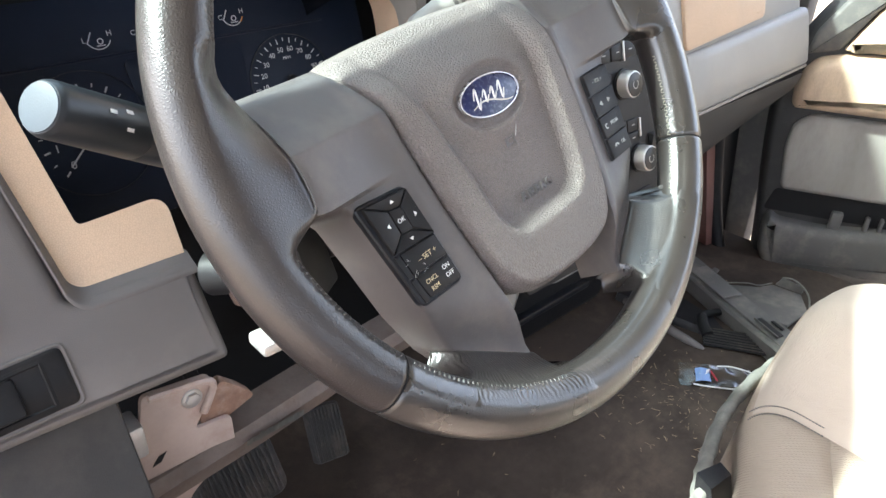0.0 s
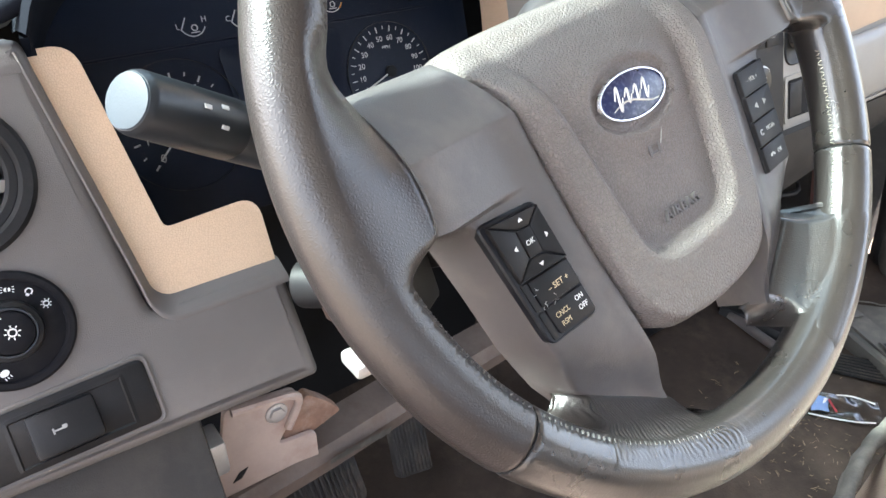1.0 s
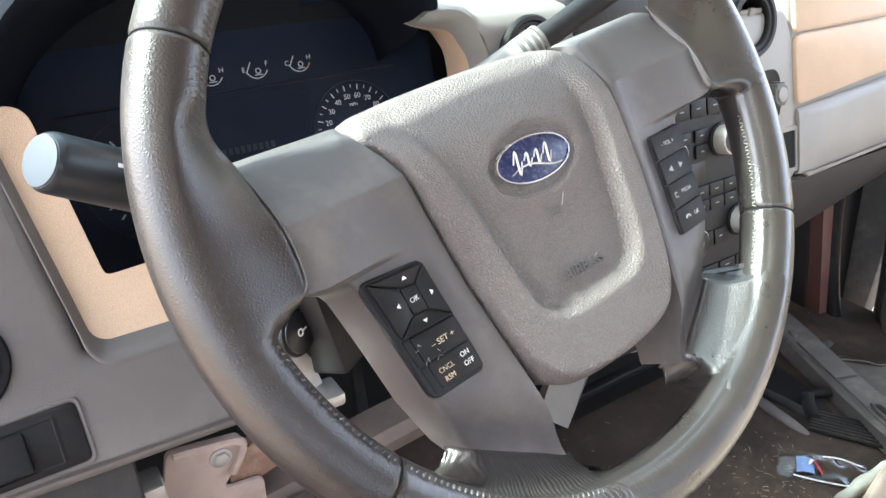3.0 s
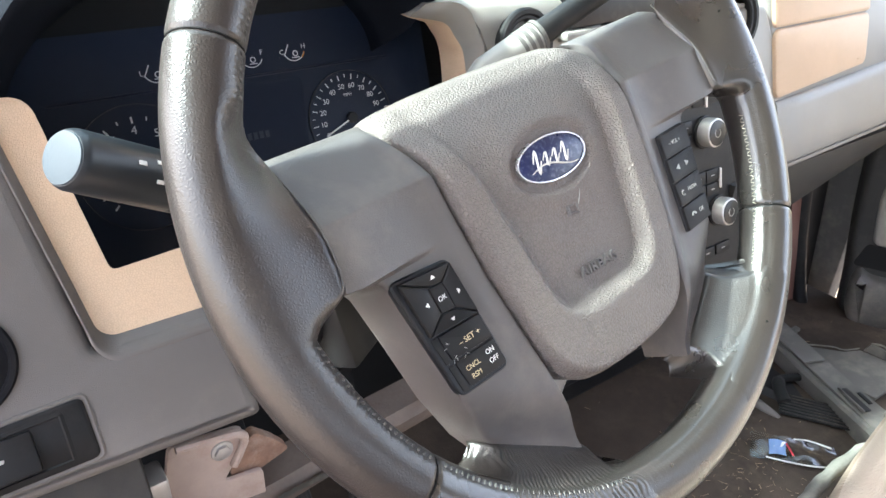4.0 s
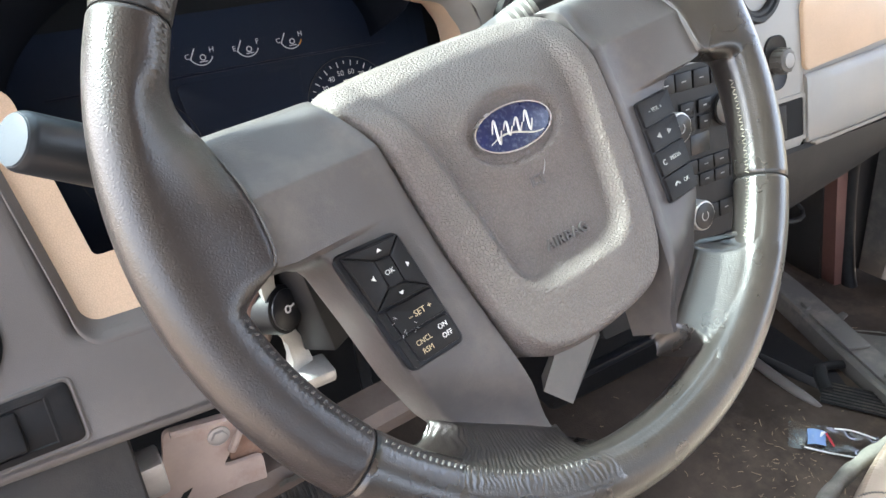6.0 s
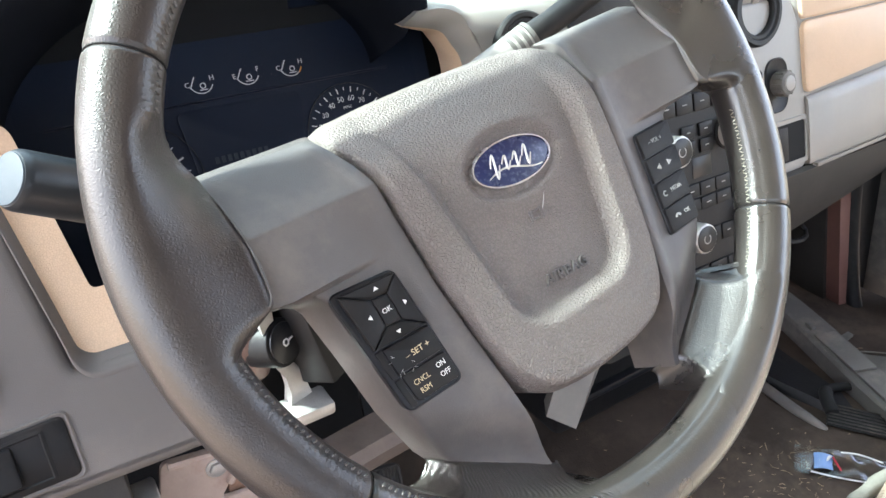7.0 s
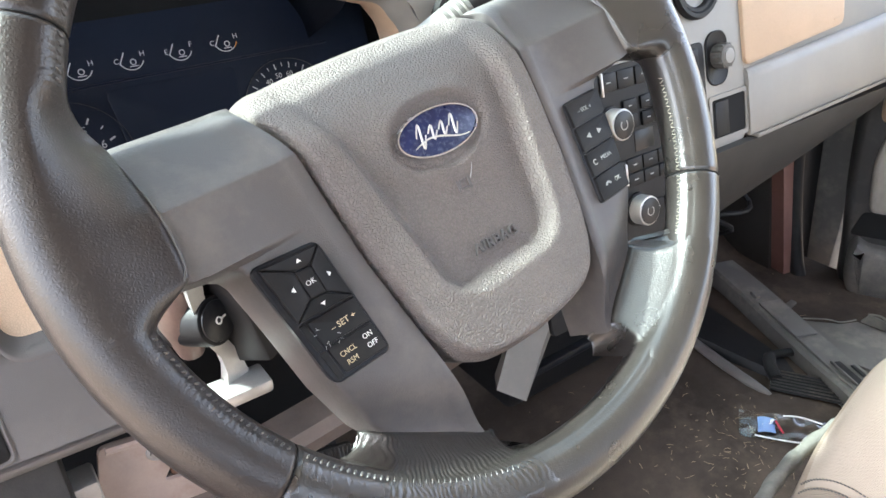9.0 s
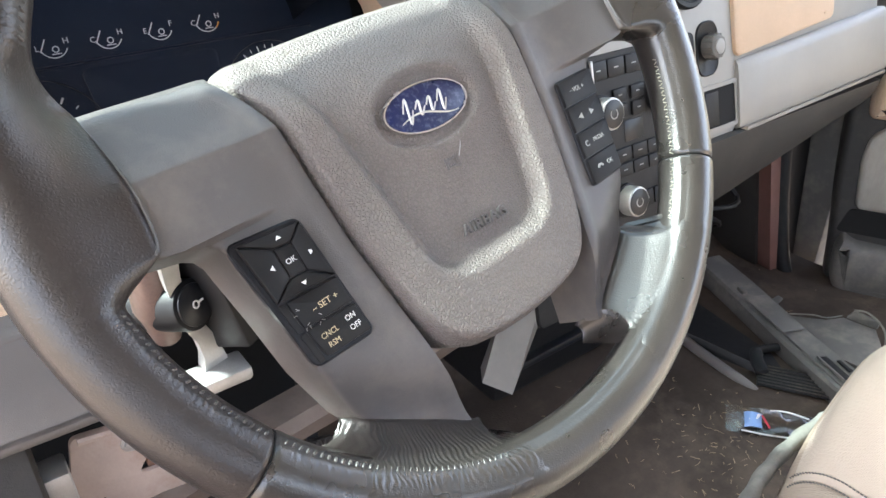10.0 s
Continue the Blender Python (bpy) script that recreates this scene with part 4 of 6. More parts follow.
PIPING = ((0.0545, 0.1462), (0.0500, 0.1448), (0.0462, 0.1442), (0.0420, 0.1437), (0.034, 0.1432), (0.022, 0.1430), (0.010, 0.1434), (0.0, 0.1442), (-0.006, 0.1455), (-0.0095, 0.1480))
for sg, parent in ((-1, rl), (1, rr)):
    part("spoke_leather", tongue(sg), "smooth_leather", rb_, "dark leather tongue over the lower spoke", angle=75)
    bead = [(sg * d, v, piping_w(v)) for v, d in PIPING]
    part("arm_bead", tube(smooth_path(bead, 4), 0.0006, 8), "stitch", parent, "thin piping at the leather's edge")

# airbag cover
HALF = [(0.0, 0.0606), (0.0409, 0.0601), (0.0676, 0.0584), (0.0773, 0.0552), (0.0814, 0.0497), (0.0809, 0.0447), (0.0781, 0.0378), (0.0747, 0.0279), (0.0728, 0.0130), (0.0718, -0.0038), (0.0682, -0.0405), (0.0615, -0.0781), (0.0559, -0.0959),
        (0.0487, -0.1078), (0.0379, -0.1142), (0.0205, -0.1172), (0.0, -0.1182)]
hub_out = [Vector((x, y)) for x, y in HALF] + [Vector((-x, y)) for x, y in HALF[-2:0:-1]]


def resample(pts, n):
    p = pts + [pts[0]]
    ls = [0.0]
    for a, c in zip(p, p[1:]):
        ls.append(ls[-1] + (c - a).length)
    out = []
    for i in range(n):
        s = ls[-1] * i / n
        j = max(q for q in range(len(ls)) if ls[q] <= s)
        j = min(j, len(p) - 2)
        t = (s - ls[j]) / max(1e-9, ls[j + 1] - ls[j])
        out.append(p[j].lerp(p[j + 1], t))
    for _ in range(2):
        out = [(out[i - 1] + 2 * out[i] + out[(i + 1) % n]) / 4 for i in range(n)]
    return out


def panel_depth(x, y):
    """How far a point lies inside the recessed middle panel (metres, negative outside)."""
    side = 0.0335 + (y + 0.0745) * 0.186 - abs(x)
    low = y + 0.0745
    if side < 0.012 and low < 0.012:
        return 0.012 - math.hypot(0.012 - side, 0.012 - low)
    return min(side, low)


def hub_w(x, y, s):
    dx = x / 0.07
    w = 0.0045 - 0.0038 * min(dx * dx, 1.4) - 0.0010 * ((y + 0.03) / 0.09) ** 2
    rec = smoothstep(-0.0085, 0.0012, panel_depth(x, y)) * (1 - 0.65 * smoothstep(0.010, 0.060, y))
    w -= 0.0082 * rec
    oval = math.hypot(x / 0.0365, (y + 0.0014) / 0.0215)
    w += 0.0020 * (1 - smoothstep(0.90, 1.40, oval)) - 0.0030 * (1 - smoothstep(0.78, 0.92, oval))
    w -= 0.040 * smoothstep(0.004, 0.070, y) ** 1.35
    w -= 0.0105 * smoothstep(0.925, 1.0, s) ** 2.0
    return w


hub_pts = resample(hub_out, 168)
hc = Vector((0.0, -0.03))
b = bmesh.new()
rings = [i / 60 for i in range(2, 55)] + [0.915, 0.93, 0.945, 0.96, 0.972, 0.982, 0.992, 1.0]
rows = []
for s in rings:
    row = []
    for p in hub_pts:
        q = hc.lerp(p, s)
        row.append(b.verts.new((q.x, q.y, hub_w(q.x, q.y, s))))
    rows.append(row)
rows.append([b.verts.new((p.x, p.y, min(hub_w(p.x, p.y, 1.0), -0.02) - 0.008)) for p in hub_pts])
rows.append([b.verts.new((hc.x + (p.x - hc.x) * 0.97, hc.y + (p.y - hc.y) * 0.97, -0.055)) for p in hub_pts])
mid = b.verts.new((hc.x, hc.y, hub_w(hc.x, hc.y, 0)))
n = len(hub_pts)
for j in range(n):
    b.faces.new((mid, rows[0][j], rows[0][(j + 1) % n]))
for p, q in zip(rows, rows[1:]):
    for j in range(n):
        b.faces.new((p[j], q[j], q[(j + 1) % n], p[(j + 1) % n]))
cover = part("airbag_cover", b, "hub", wheel, "warm grey grained airbag cover with recessed panel", angle=70)
part("hub_core", disc(0.05, -0.10, -0.05, 0.003, c=(0.0, -0.02)), "black", wheel)


def on_hub(x, y, lift=0.0):
    return flat(x, y, -2.6, hub_w(x, y, 0.5) + lift)


lx, ly = 0.0, -0.0014
em = part("emblem", disc(0.0252, -0.001, 0.0016, 0.0008, 56, ry=0.0114, m=on_hub(lx, ly)), "emblem", cover, "oval blue emblem with silver border")
rb = bmesh.new()
rowsb = []
for i in range(64):
    a = 2 * math.pi * i / 64
    rowsb.append([rb.verts.new((rx_ * math.cos(a), ry_ * math.sin(a), z_)) for rx_, ry_, z_ in ((0.0250, 0.0112, 0.0008), (0.0252, 0.0114, 0.0021), (0.0260, 0.0122, 0.0021), (0.0266, 0.0128, 0.0006))])
for i in range(64):
    for j in range(3):
        rb.faces.new((rowsb[i][j], rowsb[(i + 1) % 64][j], rowsb[(i + 1) % 64][j + 1], rowsb[i][j + 1]))
bmesh.ops.transform(rb, matrix=on_hub(lx, ly), verts=rb.verts[:])
part("emblem_border", rb, "chrome", em)
# plain silver strokes in place of the emblem's script
for k, (x0, h, lean) in enumerate(((-0.0115, 0.0062, 0.35), (-0.0040, 0.0036, 0.5), (0.0030, 0.0036, 0.5), (0.0100, 0.0052, 0.4))):
    path = [(x0 - 0.0030 + 0.0060 * q / 12 + lean * h * math.sin(math.pi * q / 6), 0.0004 + h * math.sin(math.pi * q / 6), 0.0017) for q in range(13)]
    part("emblem_bar", tube(path, [0.0004 + 0.0003 * math.sin(math.pi * q / 12) for q in range(13)], 6, m=on_hub(lx, ly)), "alu", em)
part("emblem_bar", tube([(-0.0175 + 0.035 * q / 20, -0.0045 + 0.0025 * math.sin(q * 0.25), 0.0017) for q in range(21)], [0.0003 + 0.0003 * math.sin(math.pi * q / 20) for q in range(21)], 6, m=on_hub(lx, ly)), "alu", em)
# lettering gets a darker colour than the cover in place of emboss shading
part("word", text_bm("AIRBAG", 0.0080, depth=0.0010, m=on_hub(0.0002, -0.0644, 0.0009), spacing=1.1), "spoke", cover, "smooth raised word, darker tone for its emboss shading")
hb = tube([(-0.0035, 0.003, 0), (-0.0035, -0.003, 0)], 0.0005, 6)
tube([(-0.0022, 0.0022, 0), (0.0015, 0.0022, 0), (0.0042, 0.0032, 0), (0.0042, -0.0032, 0), (0.0015, -0.0018, 0), (-0.0022, -0.0018, 0), (-0.0022, 0.0022, 0)], 0.0007, 6, bm=hb)
bmesh.ops.transform(hb, matrix=on_hub(-0.0016, -0.0313, 0.0003), verts=hb.verts[:])
# darker than the cover: emboss shading and grime put into the colour
part("horn_symbol", hb, "spoke", cover)
sc = tube(smooth_path([(0.0035, -0.0300, 0), (0.0075, -0.0250, 0), (0.0095, -0.0195, 0)], 4), 0.0003, 5)
bmesh.ops.transform(sc, matrix=flat(0, 0, 0, hub_w(0.006, -0.025, 0.5) + 0.0001), verts=sc.verts[:])
part("scratch", sc, "mark", cover, "pale scratch")

# ---- switch pads on the spokes ----
def shrink(q, d):
    c = Vector((sum(p[0] for p in q) / len(q), sum(p[1] for p in q) / len(q)))
    return [tuple(Vector(p) + (c - Vector(p)).normalized() * d) for p in q]


def pad_plane(sign):
    """The switch pads lie flush on the legs, a little turned with them."""
    return Matrix.Translation((sign * 0.0830, -0.0500, -0.0052)) @ Matrix.Rotation(sign * 0.06, 4, "Y")


def cruise_pad():
    m = pad_plane(-1)
    base = [(-0.0280, -0.0312), (0.0035, -0.0310), (-0.0035, 0.0300), (-0.0375, 0.0322)]
    pd = part("cruise_pad", cushion(round_poly(base, 0.0045, 4), [(0.0, 0.0002), (0.0008, 0.0010)], -0.004, m=m), "gloss", wheel, "black cruise control pad with arrow keys, dusty at the edges")
    A, B, C, D = (-0.0340, 0.0300), (-0.0045, 0.0280), (-0.0012, 0.0001), (-0.0300, 0.0010)
    a, b_, c, d = (-0.0200, 0.0218), (-0.0118, 0.0212), (-0.0112, 0.0074), (-0.0192, 0.0080)
    zt = 0.0009
    for k_, q, hx in (("key_up", (A, B, b_, a), (-0.0162, 0.0256, 2)), ("key_right", (B, C, c, b_), (-0.0062, 0.0140, -88)), ("key_down", (C, D, d, c), (-0.0153, 0.0036, 182)), ("key_left", (D, A, a, d), (-0.0246, 0.0150, 92))):
        kb = bmesh.new()
        lo = [kb.verts.new((x, y, zt)) for x, y in shrink(q, 0.0003)]
        hi = [kb.verts.new((x, y, zt + (0.0026 if i < 2 else 0.0010))) for i, (x, y) in enumerate(shrink(q, 0.0006))]
        kb.faces.new(hi)
        for i in range(4):
            kb.faces.new((lo[i], lo[(i + 1) % 4], hi[(i + 1) % 4], hi[i]))
        bmesh.ops.recalc_face_normals(kb, faces=kb.faces[:])
        top_edges = [e for e in kb.edges if all(v in hi for v in e.verts)]
        bmesh.ops.bevel(kb, geom=top_edges, offset=0.0005, segments=2, affect="EDGES", profile=0.5, clamp_overlap=True)
        key = part(k_, into(kb, None, m), "black", pd)
        part("arrow", slab([(-0.0013, -0.0008), (0.0013, -0.0008), (0, 0.0011)], 0, 0.0004, 0, m=m @ flat(hx[0], hx[1], hx[2], zt + 0.0017)), "white", key)
    ok = part("key_ok", slab(shrink([a, b_, c, d][::-1], 0.0004), zt - 0.0005, zt + 0.0013, 0.0005, m=m), "black", pd)
    part("word", text_bm("OK", 0.0034, m=m @ flat(-0.0156, 0.0146, 2, zt + 0.0014)), "white", ok)
    k1 = part("key_set", slab(round_poly(shrink([(-0.0246, -0.0138), (0.0006, -0.0140), (-0.0010, -0.0006), (-0.0264, 0.0000)], 0.0003), 0.001), zt - 0.0005, zt + 0.0012, 0.0006, m=m), "black", pd)
    part("word", text_bm("\u2013 SET +", 0.0041, m=m @ flat(-0.0112, -0.0080, 2, zt + 0.0013)), "amber", k1)
    k2 = part("key_cancel", slab(round_poly(shrink([(-0.0218, -0.0290), (0.0022, -0.0288), (0.0006, -0.0148), (-0.0242, -0.0144)], 0.0003), 0.002), zt - 0.0005, zt + 0.0012, 0.0006, m=m), "black", pd)
    for s, x, y, mt in (("CNCL", -0.0158, -0.0204, "amber"), ("RSM", -0.0158, -0.0250, "amber"), ("ON", -0.0044, -0.0190, "white"), ("OFF", -0.0040, -0.0236, "white")):
        part("word", text_bm(s, 0.0036, m=m @ flat(x, y, 2, zt + 0.0013), sx=0.9), mt, k2)
    for x, y0, y1 in ((-0.0290, -0.0142, 0.0000), (-0.0266, -0.0296, -0.0152)):
        part("side_key", slab(round_poly([(x + 0.0008, y0), (x + 0.0040, y0), (x + 0.0022, y1), (x - 0.0012, y1)], 0.001), zt - 0.001, zt + 0.0008, 0.0004, m=m), "black", pd)
    # dust and wear along the pad's edges
    rnd = random.Random(8)
    for i in range(9):
        x, y = rnd.choice(((-0.024, -0.006), (-0.022, -0.012), (-0.0225, -0.0155), (-0.016, -0.013)))
        part("wear_fleck", box((-0.0008, -0.00012, 0), (0.0008, 0.00012, 0.0002), 0.0, m=m @ flat(x + rnd.uniform(-0.002, 0.003), y + rnd.uniform(-0.002, 0.002), rnd.uniform(0, 180), zt + 0.0012)), "mark", pd)


def audio_pad():
    m = pad_plane(1)
    base = [(0.0352, 0.0300), (0.0030, 0.0300), (-0.0040, -0.0312), (0.0235, -0.0310)]
    pd = part("audio_pad", cushion(round_poly(base, 0.0030, 4), [(0.0, 0.0002), (0.0008, 0.0010)], -0.004, m=m), "gloss", wheel, "black audio control pad with four keys")
    zt = 0.0009
    for i in range(4):
        y1, y0 = 0.0292 - 0.0150 * i, 0.0292 - 0.0150 * (i + 1) + 0.0006
        xi = lambda y: 0.0036 + (y - 0.030) * 0.114
        xo = lambda y: 0.0345 + (y - 0.030) * 0.190
        key = part("key", slab(round_poly([(xi(y0), y0), (xo(y0), y0), (xo(y1), y1), (xi(y1), y1)], 0.001), zt - 0.0005, zt + 0.0018, 0.0007, m=m), "black", pd)
        ym = (y0 + y1) / 2
        xm = xi(ym) + 0.0135
        if i == 0:
            part("word", text_bm("\u2013 VOL +", 0.0036, m=m @ flat(xm, ym, -2, zt + 0.0019)), "mark", key)
        elif i == 1:
            tb = slab([(-0.0072, 0), (-0.0036, -0.0017), (-0.0036, 0.0017)], 0, 0.0003, 0, m=m @ flat(xm, ym, 0, zt + 0.0018))
            slab([(0.0036, -0.0017), (0.0072, 0), (0.0036, 0.0017)], 0, 0.0003, 0, bm=tb, m=m @ flat(xm, ym, 0, zt + 0.0018))
            part("track_symbol", tb, "mark", key)
        elif i == 2:
            part("word", text_bm("MEDIA", 0.0034, m=m @ flat(xm + 0.0025, ym, -2, zt + 0.0019)), "mark", key)
            part("voice_symbol", ring(0.0012, 0.0018, 0, 0.0003, 10, m=m @ flat(xm - 0.0082, ym, 0, zt + 0.0018), arc=(40, 320)), "mark", key)
        else:
            part("phone_symbol", ring(0.0016, 0.0028, 0, 0.0004, 12, m=m @ flat(xm - 0.0045, ym - 0.001, 0, zt + 0.0018), arc=(20, 160)), "mark", key)
            part("word", text_bm("OK", 0.0036, m=m @ flat(xm + 0.0045, ym, -2, zt + 0.0019)), "mark", key)


cruise_pad()
audio_pad()
# ---- steering column and its levers ----
col = thing("steering_column", FW, "bare black steering column with its lower cover missing", "steering column")
part("housing", box((-0.046, -0.060, -0.30), (0.050, 0.026, -0.052), 0.008), "black", col)
part("shaft", disc(0.03, -0.42, -0.05, 0.002, 24, c=(0.0, -0.02)), "black", col)
lock = thing("ignition_lock", Matrix.Identity(4), "black ignition lock with a grey cast lever bracket", "ignition lock")
lock_m = frame_of((-0.103, 0.088, 0.508), (0.80, 0.50, 0.05), (-0.12, 0.25, 0.95))
part("barrel", disc(0.0155, -0.05, 0.0, 0.002, 28, m=lock_m), "black", lock)
part("lock_face", disc(0.0128, -0.001, 0.0012, 0.0006, 28, m=lock_m), "gloss", lock)
kb = ring(0.0016, 0.0026, 0.0012, 0.0016, 12, m=lock_m)
box((0.0022, -0.0006, 0.0012), (0.0062, 0.0006, 0.0016), 0.0, bm=kb, m=lock_m)
part("key_symbol", kb, "white", lock)
part("sensor_block", box((-0.017, -0.04, -0.03), (0.017, 0.04, 0.012), 0.003, m=frame_of((-0.080, 0.098, 0.512), (0.8, 0.5, 0.05), (-0.12, 0.25, 0.95))), "black", lock)
part("sensor_window", box((-0.004, -0.004, 0.0), (0.004, 0.004, 0.0135), 0.0006, m=frame_of((-0.082, 0.098, 0.530), (0.8, 0.5, 0.05), (-0.12, 0.25, 0.95))), "gloss", lock)
arm = bmesh.new()
loft([[(x + dx, y, z), (x + dx + w, y + 0.006, z), (x + dx + w, y + 0.016, z), (x + dx, y + 0.012, z)] for x, y, z, dx, w in
      ((-0.116, 0.088, 0.548, 0.0, 0.012), (-0.116, 0.087, 0.525, 0.0, 0.010), (-0.113, 0.086, 0.497, 0.0, 0.010), (-0.106, 0.087, 0.482, 0.0, 0.011), (-0.104, 0.088, 0.468, 0.0, 0.013), (-0.106, 0.088, 0.456, 0.0, 0.018))], bm=arm)
part("lever_arm", arm, "alu", lock, "dull cast aluminium lever")
foot = box((-0.124, 0.076, 0.449), (-0.080, 0.099, 0.459), 0.003)
part("lever_foot", foot, "alu", lock)
part("boss", tube([(-0.120, 0.110, 0.53), (-0.119, 0.106, 0.505), (-0.117, 0.110, 0.478)], [0.012, 0.014, 0.008], 14), "copper", lock, "brown oxidised metal boss")

stalk = thing("turn_signal_stalk", Matrix.Identity(4), "thick dark turn signal stalk with a pale end", "control stalk")
ax0, ax1 = Vector((-0.2130, 0.094, 0.6415)), Vector((-0.1000, 0.147, 0.5660))
d = (ax1 - ax0).normalized()
part("grip", tube([ax0 + d * s for s in (0.0, 0.002, 0.004, 0.03, 0.06, 0.062, 0.064, 0.10)] + [ax1], [0.0128, 0.0140, 0.0146, 0.0152, 0.0158, 0.0150, 0.0158, 0.0162, 0.0162], 32), "stalk", stalk)
part("end_cap", tube([ax0 - d * 0.0014, ax0 - d * 0.0008, ax0 + d * 0.001], [0.0080, 0.0122, 0.0130], 32), "stalk_end", stalk)
fm = frame_of(ax0, d, Vector((0, 0, 1)))
for i, (s, h) in enumerate(((0.031, 0.004), (0.043, 0.006), (0.043, -0.003))):
    part("wiper_mark", box((-0.0022, -0.0010, 0.0), (0.0022, 0.0010, 0.0006), 0.0, m=fm @ pose(s, h + 0.003, math.sqrt(max(1e-9, 0.0154 ** 2 - (h + 0.003) ** 2)), -math.degrees(math.asin((h + 0.003) / 0.0154)), 0, 0)), "white", stalk)

shift = thing("shift_lever", Matrix.Identity(4), "dark column shift lever with a ribbed grey collar", "shift lever")
s0, s1, s2 = Vector((0.115, 0.196, 0.607)), Vector((0.160, 0.190, 0.631)), Vector((0.300, 0.172, 0.706))
part("lever", tube([s1, s1.lerp(s2, 0.15), s1.lerp(s2, 0.5), s2], [0.0115, 0.0100, 0.0108, 0.012], 20), "black", shift)
part("base_tube", tube([Vector((0.055, 0.185, 0.545)), Vector((0.092, 0.192, 0.586)), s0, s1], [0.013, 0.0135, 0.0135, 0.0135], 22), "silver", shift, "light grey lever root")
dd = (s1 - s0).normalized()
for i in range(4):
    c = s1 + dd * (-0.016 + i * 0.0062)
    part("collar_ring", tube([c - dd * 0.0022, c - dd * 0.0016, c + dd * 0.0016, c + dd * 0.0022], [0.0125, 0.0140, 0.0140, 0.0125], 22), "grey_plain", shift)

# ---- dashboard, right of the cluster ----
mid = thing("dashboard_middle_panel", Matrix.Identity(4), "light grey dashboard panel between cluster and centre stack", "dashboard", kind="structure")
mb = loft([[(0.160, 0.245, 0.48), (0.31, 0.238, 0.48), (0.31, 0.30, 0.48), (0.165, 0.30, 0.48)], [(0.166, 0.250, 0.56), (0.31, 0.238, 0.56), (0.31, 0.30, 0.56), (0.170, 0.30, 0.56)],
           [(0.164, 0.254, 0.606), (0.31, 0.243, 0.606), (0.31, 0.30, 0.606), (0.168, 0.30, 0.606)], [(0.157, 0.257, 0.624), (0.29, 0.248, 0.624), (0.29, 0.30, 0.624), (0.160, 0.31, 0.624)],
           [(0.144, 0.262, 0.642), (0.262, 0.256, 0.638), (0.262, 0.32, 0.638), (0.144, 0.32, 0.642)], [(0.128, 0.272, 0.650), (0.250, 0.270, 0.645), (0.250, 0.32, 0.645), (0.128, 0.32, 0.650)]])
part("panel", mb, "silver", mid, angle=50)
vent2 = copy_thing(vent, frame_of((0.198, 0.2400, 0.6105), (1, 0, 0), (0, 0.18, 0.98)) @ Matrix.Diagonal((0.72, 0.72, 0.72, 1)))
vent2.scale = (0.72, 0.72, 0.72)
vent3 = copy_thing(vent, FS @ flat(-0.078, 0.168, 0, 0.006))
vent3.scale = (0.9, 0.9, 0.9)

stack = thing("centre_stack", FS, "grey centre stack with black radio and climate panel", "centre stack")
plate_pts = round_poly([(-0.30, -0.16), (-0.075, -0.16), (-0.062, -0.085), (-0.045, -0.050), (0.008, -0.022), (0.012, 0.020), (0.004, 0.14), (-0.012, 0.178), (-0.30, 0.178)], 0.012, 5)
part("plate", cushion(plate_pts, [(0.0, -0.004), (0.0012, -0.001), (0.004, 0.0012), (0.007, 0.0015)], -0.05), "silver", stack, angle=60)
part("ledge", box((-0.345, 0.172, -0.03), (-0.130, 0.181, 0.006), 0.003), "silver", stack)
part("screen_recess", box((-0.335, 0.182, -0.06), (-0.130, 0.260, 0.000), 0.004), "gloss", stack, "dark display recess")
part("radio_panel", cushion(round_poly([(-0.345, -0.155), (-0.080, -0.155), (-0.066, -0.085), (-0.070, 0.104), (-0.345, 0.104)], 0.008, 4), [(0.0, 0.002), (0.001, 0.003)], -0.002), "black", stack, "black radio and climate panel")
BUTTONS = ((0.079, 0.098, (-0.266, -0.240, -0.214, -0.187, -0.160, -0.134, -0.107), 0.0245), (0.052, 0.066, (-0.209, -0.186, -0.182), 0.020), (0.034, 0.049, (-0.209, -0.182), 0.020),
           (-0.012, 0.003, (-0.262, -0.237, -0.212, -0.187, -0.162, -0.137), 0.0235), (-0.028, -0.014, (-0.262, -0.237, -0.212, -0.187, -0.162, -0.137), 0.0235), (-0.070, -0.052, (-0.180, -0.157), 0.021), (-0.105, -0.092, (-0.24, -0.21, -0.18, -0.15, -0.12), 0.027))
for y0, y1, xs, wd in BUTTONS:
    for x0 in xs:
        if x0 == -0.186:
            continue
        kx = part("button", box((x0, y0, 0.003), (x0 + wd, y1, 0.0058), 0.001), "black", stack)
        part("mark", box((x0 + wd * 0.36, (y0 + y1) / 2 - 0.0006, 0.0058), (x0 + wd * 0.62, (y0 + y1) / 2 + 0.0006, 0.0060), 0.0), "mark", kx)
part("display", box((-0.195, 0.008, 0.0028), (-0.165, 0.030, 0.0036), 0.0005), "gloss", stack, "dark radio display")
for x, y in ((-0.2385, 0.088), (-0.216, -0.0125), (-0.1375, 0.0885), (-0.1125, -0.010)):
    part("chrome_strip", box((x - 0.0014, y - 0.012, 0.004), (x + 0.0014, y + 0.012, 0.0080), 0.0008), "alu", stack)


